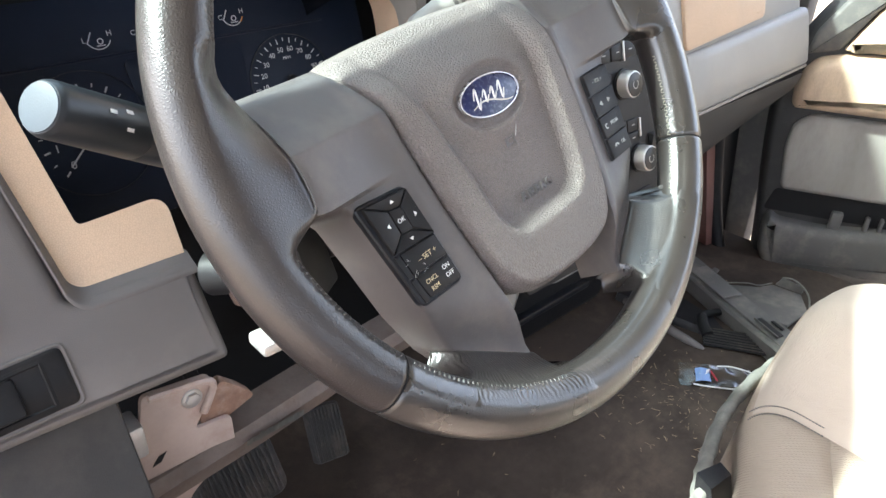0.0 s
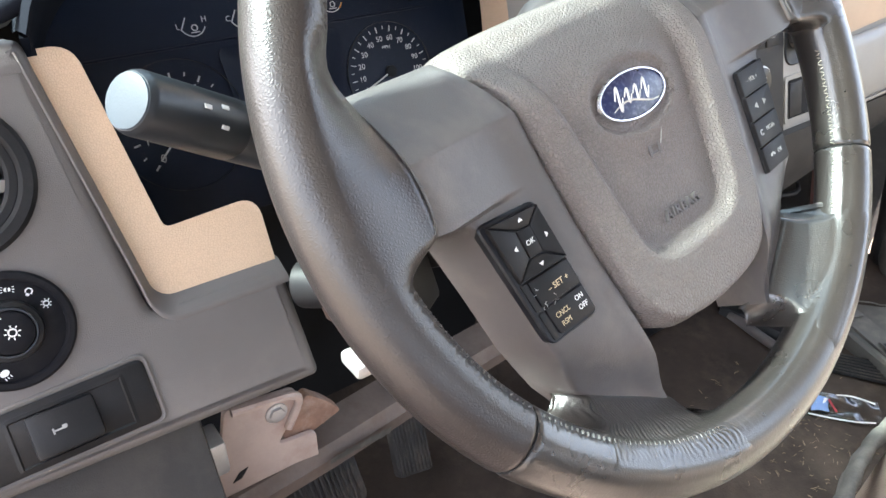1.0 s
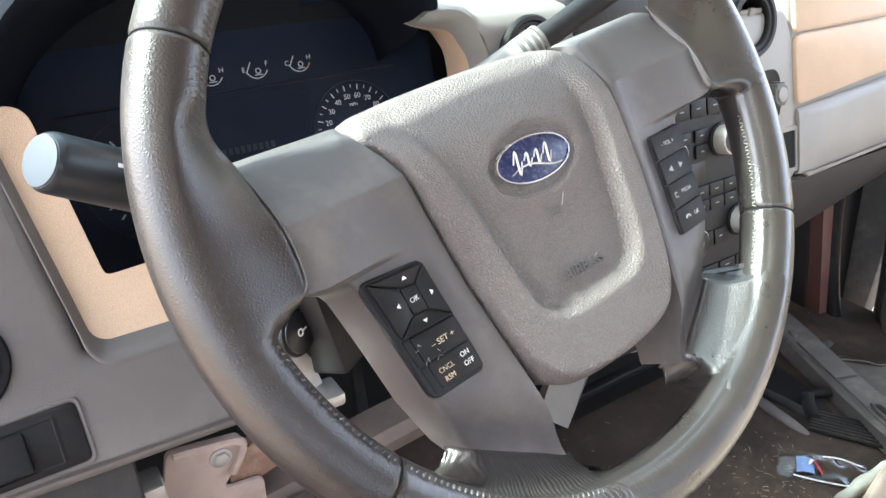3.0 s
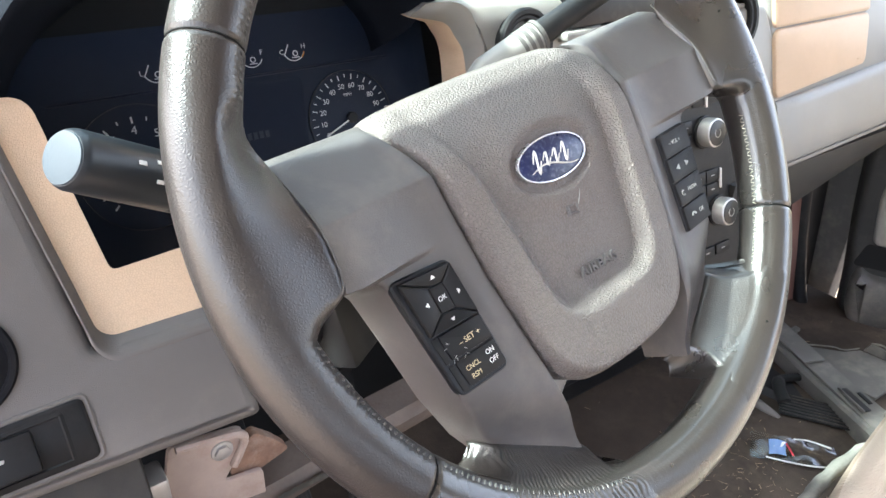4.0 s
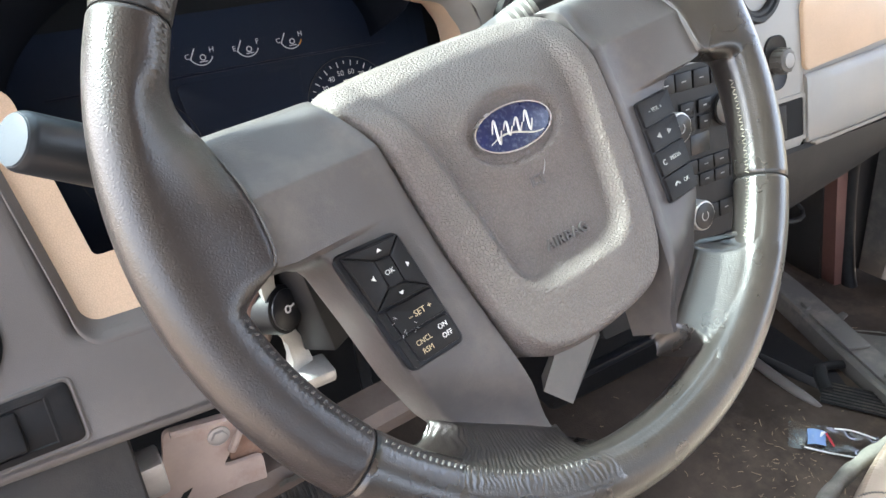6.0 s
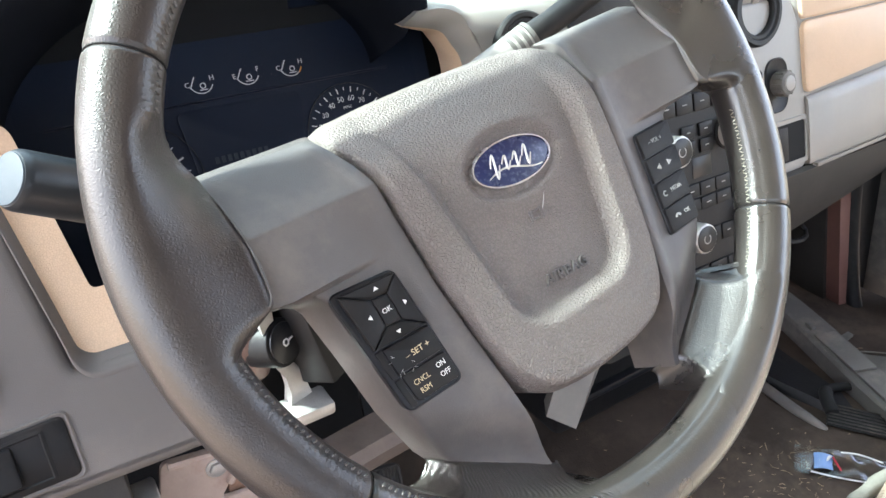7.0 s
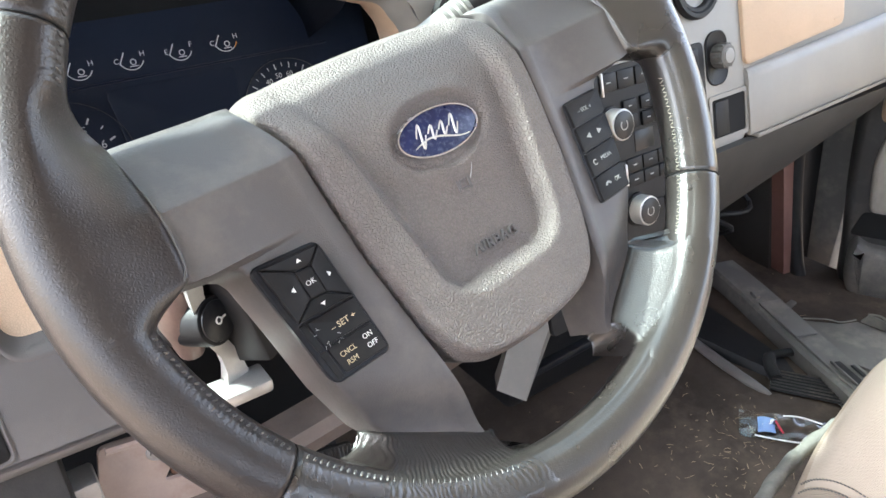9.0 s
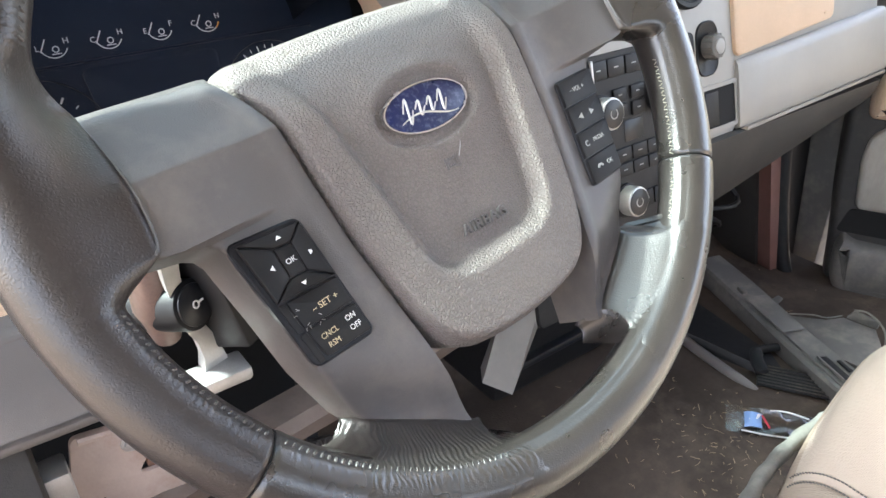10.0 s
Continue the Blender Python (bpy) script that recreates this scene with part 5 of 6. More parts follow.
def turn_knob(x, y, r, deep, name):
    kk = part(name, disc(r * 1.15, 0.002, 0.006, 0.001, 32, m=flat(x, y)), "black", stack, "round knob with a chrome ring")
    part("knob_body", disc(r, 0.004, deep, 0.002, 36, m=flat(x, y)), "alu", kk)
    part("knob_face", disc(r * 0.88, deep - 0.001, deep + 0.0008, 0.0006, 32, m=flat(x, y)), "gloss", kk)
    part("knob_mark", ring(r * 0.26, r * 0.33, deep + 0.0006, deep + 0.0010, 20, m=flat(x, y), arc=(-230, 50)), "mark", kk)
    return kk


for kx_, ky_, kr, nm in ((-0.228, 0.0455, 0.0165, "volume_knob"), (-0.138, 0.0485, 0.0165, "tuning_knob"), (-0.201, -0.055, 0.0165, "climate_knob"), (-0.113, -0.050, 0.0165, "climate_knob")):
    turn_knob(kx_, ky_, kr, 0.021, nm)
part("knob_recess", cushion(rounded(-0.066, 0.050, -0.026, 0.112, 0.016, 6), [(0.0, 0.0026), (0.0015, 0.0034), (0.004, 0.0022)], 0.0), "black", stack)
hk = part("side_knob", disc(0.0135, 0.002, 0.018, 0.003, 24, m=flat(-0.045, 0.083)), "grey_plain", stack, "grey ridged dial")
for i in range(12):
    part("ridge", box((0.0128, -0.0012, 0.004), (0.0150, 0.0012, 0.016), 0.0006, m=flat(-0.045, 0.083, 30 * i)), "grey_plain", hk)
part("knob_cap", disc(0.0085, 0.018, 0.0195, 0.0006, 24, m=flat(-0.045, 0.083)), "silver", hk)
bf = bmesh.new()
fr_o, fr_i = rounded(-0.066, -0.017, 0.007, 0.039, 0.004, 3), rounded(-0.061, -0.012, 0.002, 0.034, 0.003, 3)
ro = [[bf.verts.new((x, y, z)) for x, y in q] for q, z in ((fr_o, 0.0), (fr_o, 0.0034), (fr_i, 0.0034), (fr_i, -0.02))]
for p, q in zip(ro, ro[1:]):
    for j in range(len(fr_o)):
        bf.faces.new((p[j], p[(j + 1) % len(fr_o)], q[(j + 1) % len(fr_o)], q[j]))
part("bin_frame", bf, "silver", stack)
# thin black sheet closes the frame, the slot's inner shade as colour
part("bin", box((-0.0612, -0.0122, 0.001), (0.0022, 0.0342, 0.0022), 0.0), "cavity", stack, "black sheet for the shade in the empty storage slot")
part("bin_flap", box((-0.055, -0.010, 0.002), (-0.030, 0.030, 0.0030), 0.001), "black", stack)

# ---- passenger side ----
pas = thing("dashboard_passenger_panel", FS, "light grey passenger dashboard with a tan airbag panel and ledge", "dashboard", kind="structure")
part("surround", cushion(round_poly([(0.005, -0.02), (0.352, -0.012), (0.352, 0.215), (-0.01, 0.215)], 0.02, 5), [(0.0, -0.006), (0.002, -0.001), (0.007, 0.002)], -0.06), "silver", pas, angle=60)
led = []
for i in range(25):
    t = i / 24
    x = 0.006 + 0.346 * t
    y1 = 0.060 + 0.016 * t
    y0 = -0.022 + 0.008 * t
    e = 0.45 + 0.55 * smoothstep(0.0, 0.10, t)
    led.append([(x, y0, -0.01), (x, y0, 0.010 * e), (x, y0 + 0.005, 0.0135 * e), (x, y0 + 0.03, 0.0145 * e), (x, y1 - 0.014, 0.0140 * e), (x, y1 - 0.006, 0.0125 * e), (x, y1 - 0.001, 0.008 * e), (x, y1, -0.002)])
part("ledge", loft(led), "silver", pas, angle=60)
part("ledge_edge", box((0.01, -0.0265, -0.005), (0.35, -0.0215, 0.0135), 0.0015, m=flat(0, 0, 1.3)), "column", pas)
tp = part("airbag_panel", cushion(round_poly([(0.003, 0.0625), (0.222, 0.078), (0.228, 0.146), (0.000, 0.146)], 0.012, 5), [(0.0, 0.003), (0.001, 0.0055), (0.004, 0.0072)], -0.002), "tan", pas, "tan grained vinyl panel")
part("airbag_panel_upper", cushion(round_poly([(0.000, 0.1478), (0.228, 0.1478), (0.226, 0.212), (-0.004, 0.212)], 0.006, 3), [(0.0, 0.003), (0.001, 0.0055), (0.004, 0.0072)], -0.002), "tan", pas, "tan grained vinyl panel")
part("panel_mark", box((0.195, 0.086, 0.0070), (0.208, 0.0885, 0.0078), 0.0004), "tan", tp)
lowp = thick_sheet(lambda u, v: (0.50 + 0.43 * u, 0.188 + 0.030 * v ** 2 + 0.05 * smoothstep(0.85, 1.0, v), 0.418 - (0.135 - 0.085 * u) * v), 12, 14, 0.01)
solid("lower_dash_panel", lowp, "dark_panel", "brownish grey lower dashboard panel over the footwell", "dashboard panel", "structure")

# ---- below the dashboard ----
brk = thing("steel_bracket", Matrix.Identity(4), "pinkish beige primed steel bracket with rust under the dashboard", "bracket")
FB = frame_of((0, 0.163, 0), (1, 0, 0), (0, 0, 1))
pl = round_poly([(-0.184, 0.390), (-0.131, 0.382), (-0.128, 0.370), (-0.142, 0.346), (-0.150, 0.335), (-0.118, 0.331), (-0.118, 0.300), (-0.160, 0.27), (-0.205, 0.215), (-0.216, 0.235), (-0.211, 0.325), (-0.196, 0.345), (-0.190, 0.362)], 0.006, 4)
part("plate", slab(pl, -0.004, 0.0, 0.0012, m=FB), "primer", brk)
part("fold", tube(smooth_path([(-0.180, 0.160, 0.3885), (-0.150, 0.159, 0.3845), (-0.134, 0.159, 0.3805), (-0.1305, 0.160, 0.371), (-0.141, 0.161, 0.350)], 5), 0.0032, 8), "primer", brk)
part("bolt_head", disc(0.0062, 0.0, 0.004, 0.001, 6, m=FB @ flat(-0.1475, 0.3675)), "alu", brk)
part("bolt_washer", disc(0.0085, 0.0, 0.0014, 0.0005, 24, m=FB @ flat(-0.1475, 0.3675)), "alu", brk)
# no hole is cut: a near-black slab shows the slot's darkness
part("slot", slab([(-0.188, 0.3195), (-0.182, 0.3270), (-0.175, 0.3285), (-0.181, 0.3205)], -0.001, 0.0006, 0, m=FB), "cavity", brk)
part("rusty_tab", slab(round_poly([(-0.140, 0.345), (-0.120, 0.366), (-0.104, 0.350), (-0.092, 0.334), (-0.120, 0.325), (-0.143, 0.331)], 0.005), -0.016, -0.006, 0.001, m=FB), "rust", brk)
beam = thing("cross_beam", Matrix.Identity(4), "beige steel cross beam under the dashboard with flaked edge", "beam")
part("channel", loft([[(x, 0.158 + dy, 0.278), (x, 0.152 + dy, 0.297), (x, 0.158 + dy, 0.308), (x, 0.190 + dy, 0.310), (x, 0.20 + dy, 0.290), (x, 0.185 + dy, 0.268)] for x, dy in ((-0.20, 0.0), (-0.10, 0.008), (0.0, 0.02), (0.12, 0.03), (0.24, 0.05))]), "beam", beam, angle=25)
fl = bmesh.new()
rnd = random.Random(4)
rowz = []
for i in range(30):
    t = i / 29
    x = -0.112 + 0.060 * t
    rowz.append([(x, 0.1565 + 0.005 * t, 0.2955 - 0.006 * t + rnd.uniform(-0.0008, 0.0008)), (x, 0.1545 + 0.005 * t, 0.3035 - 0.004 * t + rnd.uniform(-0.0012, 0.0012))])
for p, q in zip(rowz, rowz[1:]):
    fl.faces.new([fl.verts.new(c) for c in (p[0], q[0], q[1], p[1])])
bmesh.ops.solidify(fl, geom=fl.faces[:], thickness=0.001)
part("flaked_paint", fl, "felt", beam, "pale flaked strip")
part("lug", box((-0.215, 0.150, 0.345), (-0.190, 0.175, 0.375), 0.003), "alu", brk)

FP = frame_of((-0.083, 0.262, 0.140), (1, -0.02, 0.02), (0, 0.60, 0.80))
brake = thing("brake_pedal", FP, "black ribbed rubber brake pedal", "pedal", "pedals")
part("pad", cushion(rounded(-0.048, -0.036, 0.048, 0.034, 0.014, 5), [(0.0, 0.002), (0.002, 0.006), (0.006, 0.0075)], -0.006), "rubber", brake)
for i in range(15):
    x = -0.041 + i * 0.0058
    part("rib", box((x - 0.0015, -0.031, 0.006), (x + 0.0015, 0.029, 0.0098), 0.0008, 1), "rubber", brake)
part("arm", box((-0.008, 0.0, -0.012), (0.008, 0.20, -0.004), 0.003), "black", brake)
FA = frame_of((0.031, 0.262, 0.140), (0.97, -0.10, -0.14), (-0.05, 0.60, 0.80))
acc = thing("accelerator_pedal", FA, "narrow black ribbed accelerator pedal", "pedal", "pedals")
part("pad", cushion(rounded(-0.022, -0.036, 0.022, 0.030, 0.006, 4), [(0.0, 0.002), (0.0015, 0.005), (0.004, 0.006)], -0.006), "rubber", acc)
for i in range(9):
    x = -0.018 + i * 0.0045
    part("rib", box((x - 0.0012, -0.033, 0.005), (x + 0.0012, 0.027, 0.0082), 0.0006, 1), "rubber", acc)
part("arm", box((-0.007, 0.0, -0.012), (0.007, 0.16, -0.004), 0.003), "black", acc)

leg = thing("dash_support", Matrix.Identity(4), "dusty grey folded plastic support below the column", "support")
part("body", loft([[(0.203, 0.195, 0.214), (0.233, 0.178, 0.193), (0.254, 0.200, 0.184), (0.225, 0.225, 0.205)], [(0.252, 0.215, 0.300), (0.286, 0.198, 0.276), (0.322, 0.222, 0.256), (0.29, 0.25, 0.285)],
                   [(0.300, 0.235, 0.385), (0.335, 0.218, 0.36), (0.385, 0.245, 0.335), (0.34, 0.28, 0.37)]]), "column", leg, angle=20)
hv = thing("heater_box", Matrix.Identity(4), "black plastic heater housing under the centre stack", "heater housing")
part("housing", box((0.27, 0.250, 0.10), (0.56, 0.46, 0.36), 0.012), "black", hv)
part("lip", box((0.26, 0.238, 0.150), (0.50, 0.252, 0.162), 0.003, m=pose(0, 0, 0, 0, 0, 0)), "gloss", hv)
part("lip", box((0.27, 0.242, 0.205), (0.50, 0.252, 0.212), 0.002), "gloss", hv)

# added near-black sheet stands in for the dark depth of the footwell
solid("footwell_shade_panel", loft([[(-0.34, 0.43, 0.08), (0.26, 0.43, 0.08), (0.26, 0.45, 0.08), (-0.34, 0.45, 0.08)], [(-0.34, 0.40, 0.46), (0.26, 0.40, 0.46), (0.26, 0.42, 0.46), (-0.34, 0.42, 0.46)]]), "cavity", "black sheet behind the pedals for the footwell's shade", "panel", "structure")

# ---- on the floor ----
rail = thing("console_rail", Matrix.Identity(4), "dusty grey plastic floor console rail, torn loose", "console rail")


def rail_x(y):
    return 0.640 + 0.405 * (y - 0.003)


secs = []
for i in range(11):
    y = 0.315 - 0.43 * i / 10
    x, w = rail_x(y), 0.050 + 0.010 * i / 10
    z = 0.106 + 0.002 * math.sin(i * 0.9)
    secs.append([(x + q * 0.926, y - q * 0.376, h) for q, h in ((0.006, 0.050), (0.0, z - 0.004), (0.003, z), (w - 0.004, z + 0.001), (w, z - 0.004), (w + 0.004, 0.048))])
part("body", loft(secs), "grey_plain", rail, "dusty grey plastic channel", angle=30)
rm = lambda y, s: frame_of((rail_x(y) + s * 0.926, y - s * 0.376, 0.1072), (0.926, -0.376, 0), (0.376, 0.926, 0))
part("slot", box((-0.006, -0.024, 0.0), (0.006, 0.024, 0.0022), 0.001, m=rm(0.035, 0.026)), "black", rail)
part("slot_lip", box((-0.0085, -0.026, 0.0), (-0.0062, 0.026, 0.0045), 0.0008, m=rm(0.035, 0.026)), "grey_plain", rail)
part("slot", box((-0.003, -0.012, 0.0), (0.003, 0.012, 0.0022), 0.0008, m=rm(0.035, 0.042)), "black", rail)
part("boss", disc(0.006, 0.0, 0.006, 0.001, 20, m=rm(0.0, 0.047)), "grey_plain", rail)
part("step", box((-0.018, -0.045, 0.0), (0.018, 0.045, 0.004), 0.0015, m=rm(0.155, 0.026)), "grey_plain", rail)
part("tab", box((-0.004, -0.008, 0.0), (0.004, 0.008, 0.006), 0.001, m=rm(0.215, 0.016)), "grey_plain", rail)
part("rib", box((-0.001, -0.10, -0.002), (0.001, 0.10, 0.0022), 0.0005, m=rm(0.06, 0.010)), "grey_plain", rail)
shard = thing("broken_trim_piece", Matrix.Identity(4), "grey broken plastic trim piece with pale torn edge", "trim piece")
part("plate", slab([(0.772, 0.150), (0.812, 0.105), (0.838, 0.092), (0.846, 0.046), (0.808, 0.018), (0.742, 0.020), (0.735, 0.060)], 0.078, 0.083, 0.0015), "grey_plain", shard)
part("fold", loft([[(0.840, 0.088, 0.083), (0.846, 0.046, 0.083), (0.852, 0.046, 0.083), (0.846, 0.090, 0.083)], [(0.842, 0.080, 0.100), (0.844, 0.044, 0.098), (0.847, 0.044, 0.098), (0.845, 0.081, 0.100)]]), "grey_plain", shard)
part("torn_edge", tube(smooth_path([(0.842, 0.082, 0.100), (0.845, 0.065, 0.104), (0.844, 0.044, 0.097), (0.838, 0.03, 0.088), (0.815, 0.018, 0.084)], 4), 0.0016, 6), "felt", shard)
part("torn_edge", tube(smooth_path([(0.778, 0.146, 0.085), (0.800, 0.120, 0.088), (0.815, 0.106, 0.084), (0.838, 0.094, 0.085)], 4), 0.0012, 6), "felt", shard)
rnd = random.Random(21)
for i in range(7):
    x, y = 0.78 + rnd.uniform(-0.03, 0.08), 0.17 + rnd.uniform(-0.03, 0.07)
    a = rnd.uniform(0, 360)
    fk = solid("trim_flake", slab(round_poly([(-0.014, -0.006), (0.010, -0.008), (0.016, 0.003), (-0.006, 0.008)], 0.003), 0.0, 0.0015, 0.0004), "grey_plain", "small torn grey plastic flake on the carpet", "debris", group="torn flakes")
    fk.matrix_world = pose(x, y, floor_z(x, y) + 0.004, rnd.uniform(-20, 20), rnd.uniform(-20, 20), a)
bk = thing("tunnel_cover", Matrix.Identity(4), "dark grey moulded floor tunnel cover beside the rail", "floor cover")
part("body", loft([[(0.598 + 0.03 * t, 0.25 - 0.19 * t, 0.070), (0.606 + 0.03 * t, 0.25 - 0.19 * t, 0.086), (0.70 - 0.03 * t, 0.30 - 0.19 * t, 0.084), (0.70 - 0.03 * t, 0.30 - 0.19 * t, 0.068)] for t in (0.0, 0.25, 0.5, 0.75, 1.0)]), "black", bk, angle=40)
part("edge", tube(smooth_path([(0.610, 0.235, 0.076), (0.600, 0.17, 0.076), (0.594, 0.12, 0.076), (0.594, 0.08, 0.074)], 4), [0.008] * 10 + [0.007, 0.006, 0.004], 10), "dash", bk, "mauve grey rounded edge")
part("hook", tube(smooth_path([(0.69, 0.105, 0.088), (0.655, 0.118, 0.092), (0.634, 0.112, 0.094), (0.618, 0.090, 0.086)], 5), [0.006] * 8 + [0.009] * 8, 10), "cavity", bk, "black hooked clip")
rp = thing("ribbed_plate", frame_of((0.640, 0.052, 0.086), (0.52, -0.85, 0.02), (0.84, 0.51, 0.15)), "dark ribbed plastic plate partly under the wrapper", "plate")
part("base", box((-0.05, -0.020, -0.003), (0.05, 0.020, 0.0), 0.001), "black", rp)
for i in range(7):
    part("rib", box((-0.049, -0.018 + 0.0057 * i, 0.0), (0.049, -0.0165 + 0.0057 * i, 0.0022), 0.0006, 1), "rubber", rp)
wr = thing("snack_wrapper", frame_of((0.541, 0.030, 0.083), (0.62, -0.78, 0.02), (0.70, 0.56, 0.42)), "crumpled clear wrapper with blue label on the carpet", "wrapper")


def crumple(w, h, z, amp, seed):
    def f(u, v):
        x, y = (u - 0.5) * w, (v - 0.5) * h
        q = noise.noise(Vector((x * 70 + seed, y * 70, seed)))
        return (x + 0.002 * q, y + 0.002 * noise.noise(Vector((x * 60, y * 60 + 9, seed))), z + amp * q + 0.004 * math.sin(math.pi * u))
    return f


part("film", thick_sheet(crumple(0.105, 0.036, 0.0, 0.004, 2), 22, 12, 0.0004), "film", wr, "crinkled clear film", angle=20)
part("label_print", thick_sheet(crumple(0.022, 0.020, 0.0035, 0.0012, 5), 10, 8, 0.0003, m=flat(-0.020, 0.0)), "blue", wr, "blue printed label")
part("label_flash", slab(round_poly([(-0.008, -0.004), (0.003, -0.002), (0.008, 0.006), (-0.003, 0.004)], 0.002), 0.0062, 0.0068, 0, m=flat(-0.018, 0.003)), "white", wr)
part("label_stripe", box((-0.001, -0.010, 0.006), (0.0012, 0.008, 0.0068), 0.0, m=flat(-0.006, 0.0, 30)), "red", wr)
part("pale_edge", tube(smooth_path([(-0.034, -0.015, 0.003), (-0.01, -0.017, 0.004), (0.02, -0.0165, 0.003), (0.045, -0.014, 0.004)], 4), 0.0011, 6), "white", wr)
part("pale_edge", tube(smooth_path([(0.0, 0.016, 0.004), (0.02, 0.017, 0.005), (0.046, 0.012, 0.004)], 4), 0.0010, 6), "white", wr)

# straw and crumbs
rnd = random.Random(11)
sb = bmesh.new()
for i in range(230):
    if i < 150:
        x, y = rnd.gauss(0.47, 0.065), rnd.gauss(0.035, 0.055)
    else:
        x, y = rnd.uniform(0.10, 0.95), rnd.uniform(-0.10, 0.36)
    if rail_x(y) - 0.05 < x < rail_x(y) + 0.07 and y < 0.34 or x < 0.05:
        continue
    ln, a = rnd.uniform(0.0015, 0.009) * (1.0 if i % 7 else 1.6), rnd.uniform(0, 2 * math.pi)
    r = rnd.uniform(0.0002, 0.0005)
    z = floor_z(x, y) + r + 0.0015
    c = Vector((math.cos(a), math.sin(a), rnd.uniform(-0.1, 0.25)))
    p = Vector((x, y, z))
    bend = Vector((rnd.uniform(-1, 1), rnd.uniform(-1, 1), 0)) * ln * 0.2
    tube([p - c * ln / 2, p + bend, p + c * ln / 2], r, 4, bm=sb)
solid("straw_bits", sb, "straw", "dry straw bits and crumbs scattered on the carpet", "debris", "stuff")

# ---- driver's seat ----
seat = thing("driver_seat", Matrix.Identity(4), "beige cloth driver seat with bolster and ribbed front panel", "seat")


def seat_top(x):
    z = 0.294 + 0.078 * smoothstep(0.275, 0.40, x)
    return z - 0.22 * smoothstep(0.42, 0.60, x) ** 2.0


def seat_point(x, s):
    """s: metres from the seat's back over the top and down the front."""
    zt = seat_top(x)
    y_front = -0.090 - 0.20 * smoothstep(0.38, 0.60, x) ** 2 - 0.055 * smoothstep(0.335, 0.17, x)
    r = 0.045
    run = 0.50
    if s < run:
        return (x, y_front - r - run + s, zt - 0.004 * ((run - s) / run))
    a = min((s - run) / r, math.pi / 2 * 0.92)
    y, z = y_front - r + r * math.sin(a), zt - r + r * math.cos(a)
    rest = max(0.0, s - run - r * math.pi / 2 * 0.92)
    return (x, y + 0.10 * rest, z - rest)


def seat_sheet(x0, x1, s0, s1, nu, nv, groove=0.007):
    def f(u, v):
        x, s = x0 + (x1 - x0) * u, s0 + (s1 - s0) * v
        p = Vector(seat_point(x, s))
        e = min((x - x0) if x0 > -0.1 else 1, s - s0 if s0 > 0.1 else 1, (x1 - x) if x1 < 0.5 else 1, (s1 - s) if s1 < 0.6 else 1)
        g = groove * (1 - smoothstep(0.0, 0.014, e)) ** 1.5
        return p - Vector((0, -0.35 if s > 0.5 else 0.0, 0.9)) * g
    return sheet(f, nu, nv)


part("insert", seat_sheet(-0.16, 0.289, 0.0, 0.470, 60, 50), "seat_rib", seat, "beige dimpled cloth insert", angle=80)
part("bolster", seat_sheet(0.289, 0.60, 0.0, 0.545, 60, 80), "seat", seat, "smooth beige cloth side bolster", angle=80)
part("front_panel", seat_sheet(-0.16, 0.289, 0.470, 0.66, 60, 40), "seat_rib", seat, "ribbed beige cloth front", angle=80)
part("front_corner", seat_sheet(0.289, 0.60, 0.545, 0.70, 40, 26), "seat_rib", seat, "ribbed beige cloth front", angle=80)
for off in (-0.003, 0.0035):
    b = bmesh.new()
    for i in range(26):
        s = 0.478 + 0.075 * i / 25
        p = Vector(seat_point(0.289 + off * 1.2, s))
        box((-0.0004, -0.0011, -0.0002), (0.0004, 0.0011, 0.0008), 0.0, bm=b, m=Matrix.Translation(p + Vector((0, 0.001, -0.0028))))
    part("stitching", b, "stitch", seat)
edge = []
for p, w in zip(smooth_path([(0.395, -0.080, 0.262), (0.35, -0.077, 0.260), (0.305, -0.079, 0.258), (0.265, -0.086, 0.255), (0.228, -0.097, 0.252), (0.200, -0.108, 0.248), (0.183, -0.117, 0.235), (0.174, -0.122, 0.20), (0.168, -0.125, 0.15)], 5), [0.0] * 99):
    edge.append(p)
secs = []
for i, p in enumerate(edge):
    dr = (edge[min(i + 1, len(edge) - 1)] - edge[max(i - 1, 0)]).normalized()
    side = dr.cross(Vector((0, -0.3, 1))).normalized()
    upv = side.cross(dr).normalized()
    secs.append([p + side * a * (0.0058 + 0.0008 * math.sin(i * 1.7)) + upv * c * (0.0085 + 0.001 * math.sin(i * 2.3)) for a, c in ((-1, -1), (1, -1), (1.1, 0.2), (0.7, 0.9), (0, 1.1), (-0.7, 0.9), (-1.1, 0.2))])
part("felt_edging", loft(secs), "felt", seat, "grey felt edging strip", angle=60)
part("side_handle", loft([[(0.190, -0.105, 0.262), (0.222, -0.112, 0.258), (0.222, -0.124, 0.252), (0.188, -0.122, 0.256)], [(0.182, -0.112, 0.235), (0.216, -0.116, 0.228), (0.216, -0.135, 0.226), (0.180, -0.135, 0.232)], [(0.150, -0.118, 0.15), (0.20, -0.118, 0.14), (0.20, -0.15, 0.14), (0.15, -0.15, 0.15)]]), "black", seat, "black plastic seat frame end")
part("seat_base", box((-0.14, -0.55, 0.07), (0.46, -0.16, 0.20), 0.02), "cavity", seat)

# ---- passenger door, standing ajar ----
AJAR = radians(28.0)
FD = frame_of((0.985, 0.200, 0.0), (math.sin(AJAR), -math.cos(AJAR), 0), (0, 0, 1))
door = thing("passenger_door", FD, "dusty grey passenger door standing ajar, with tan armrest and map pocket", "door")
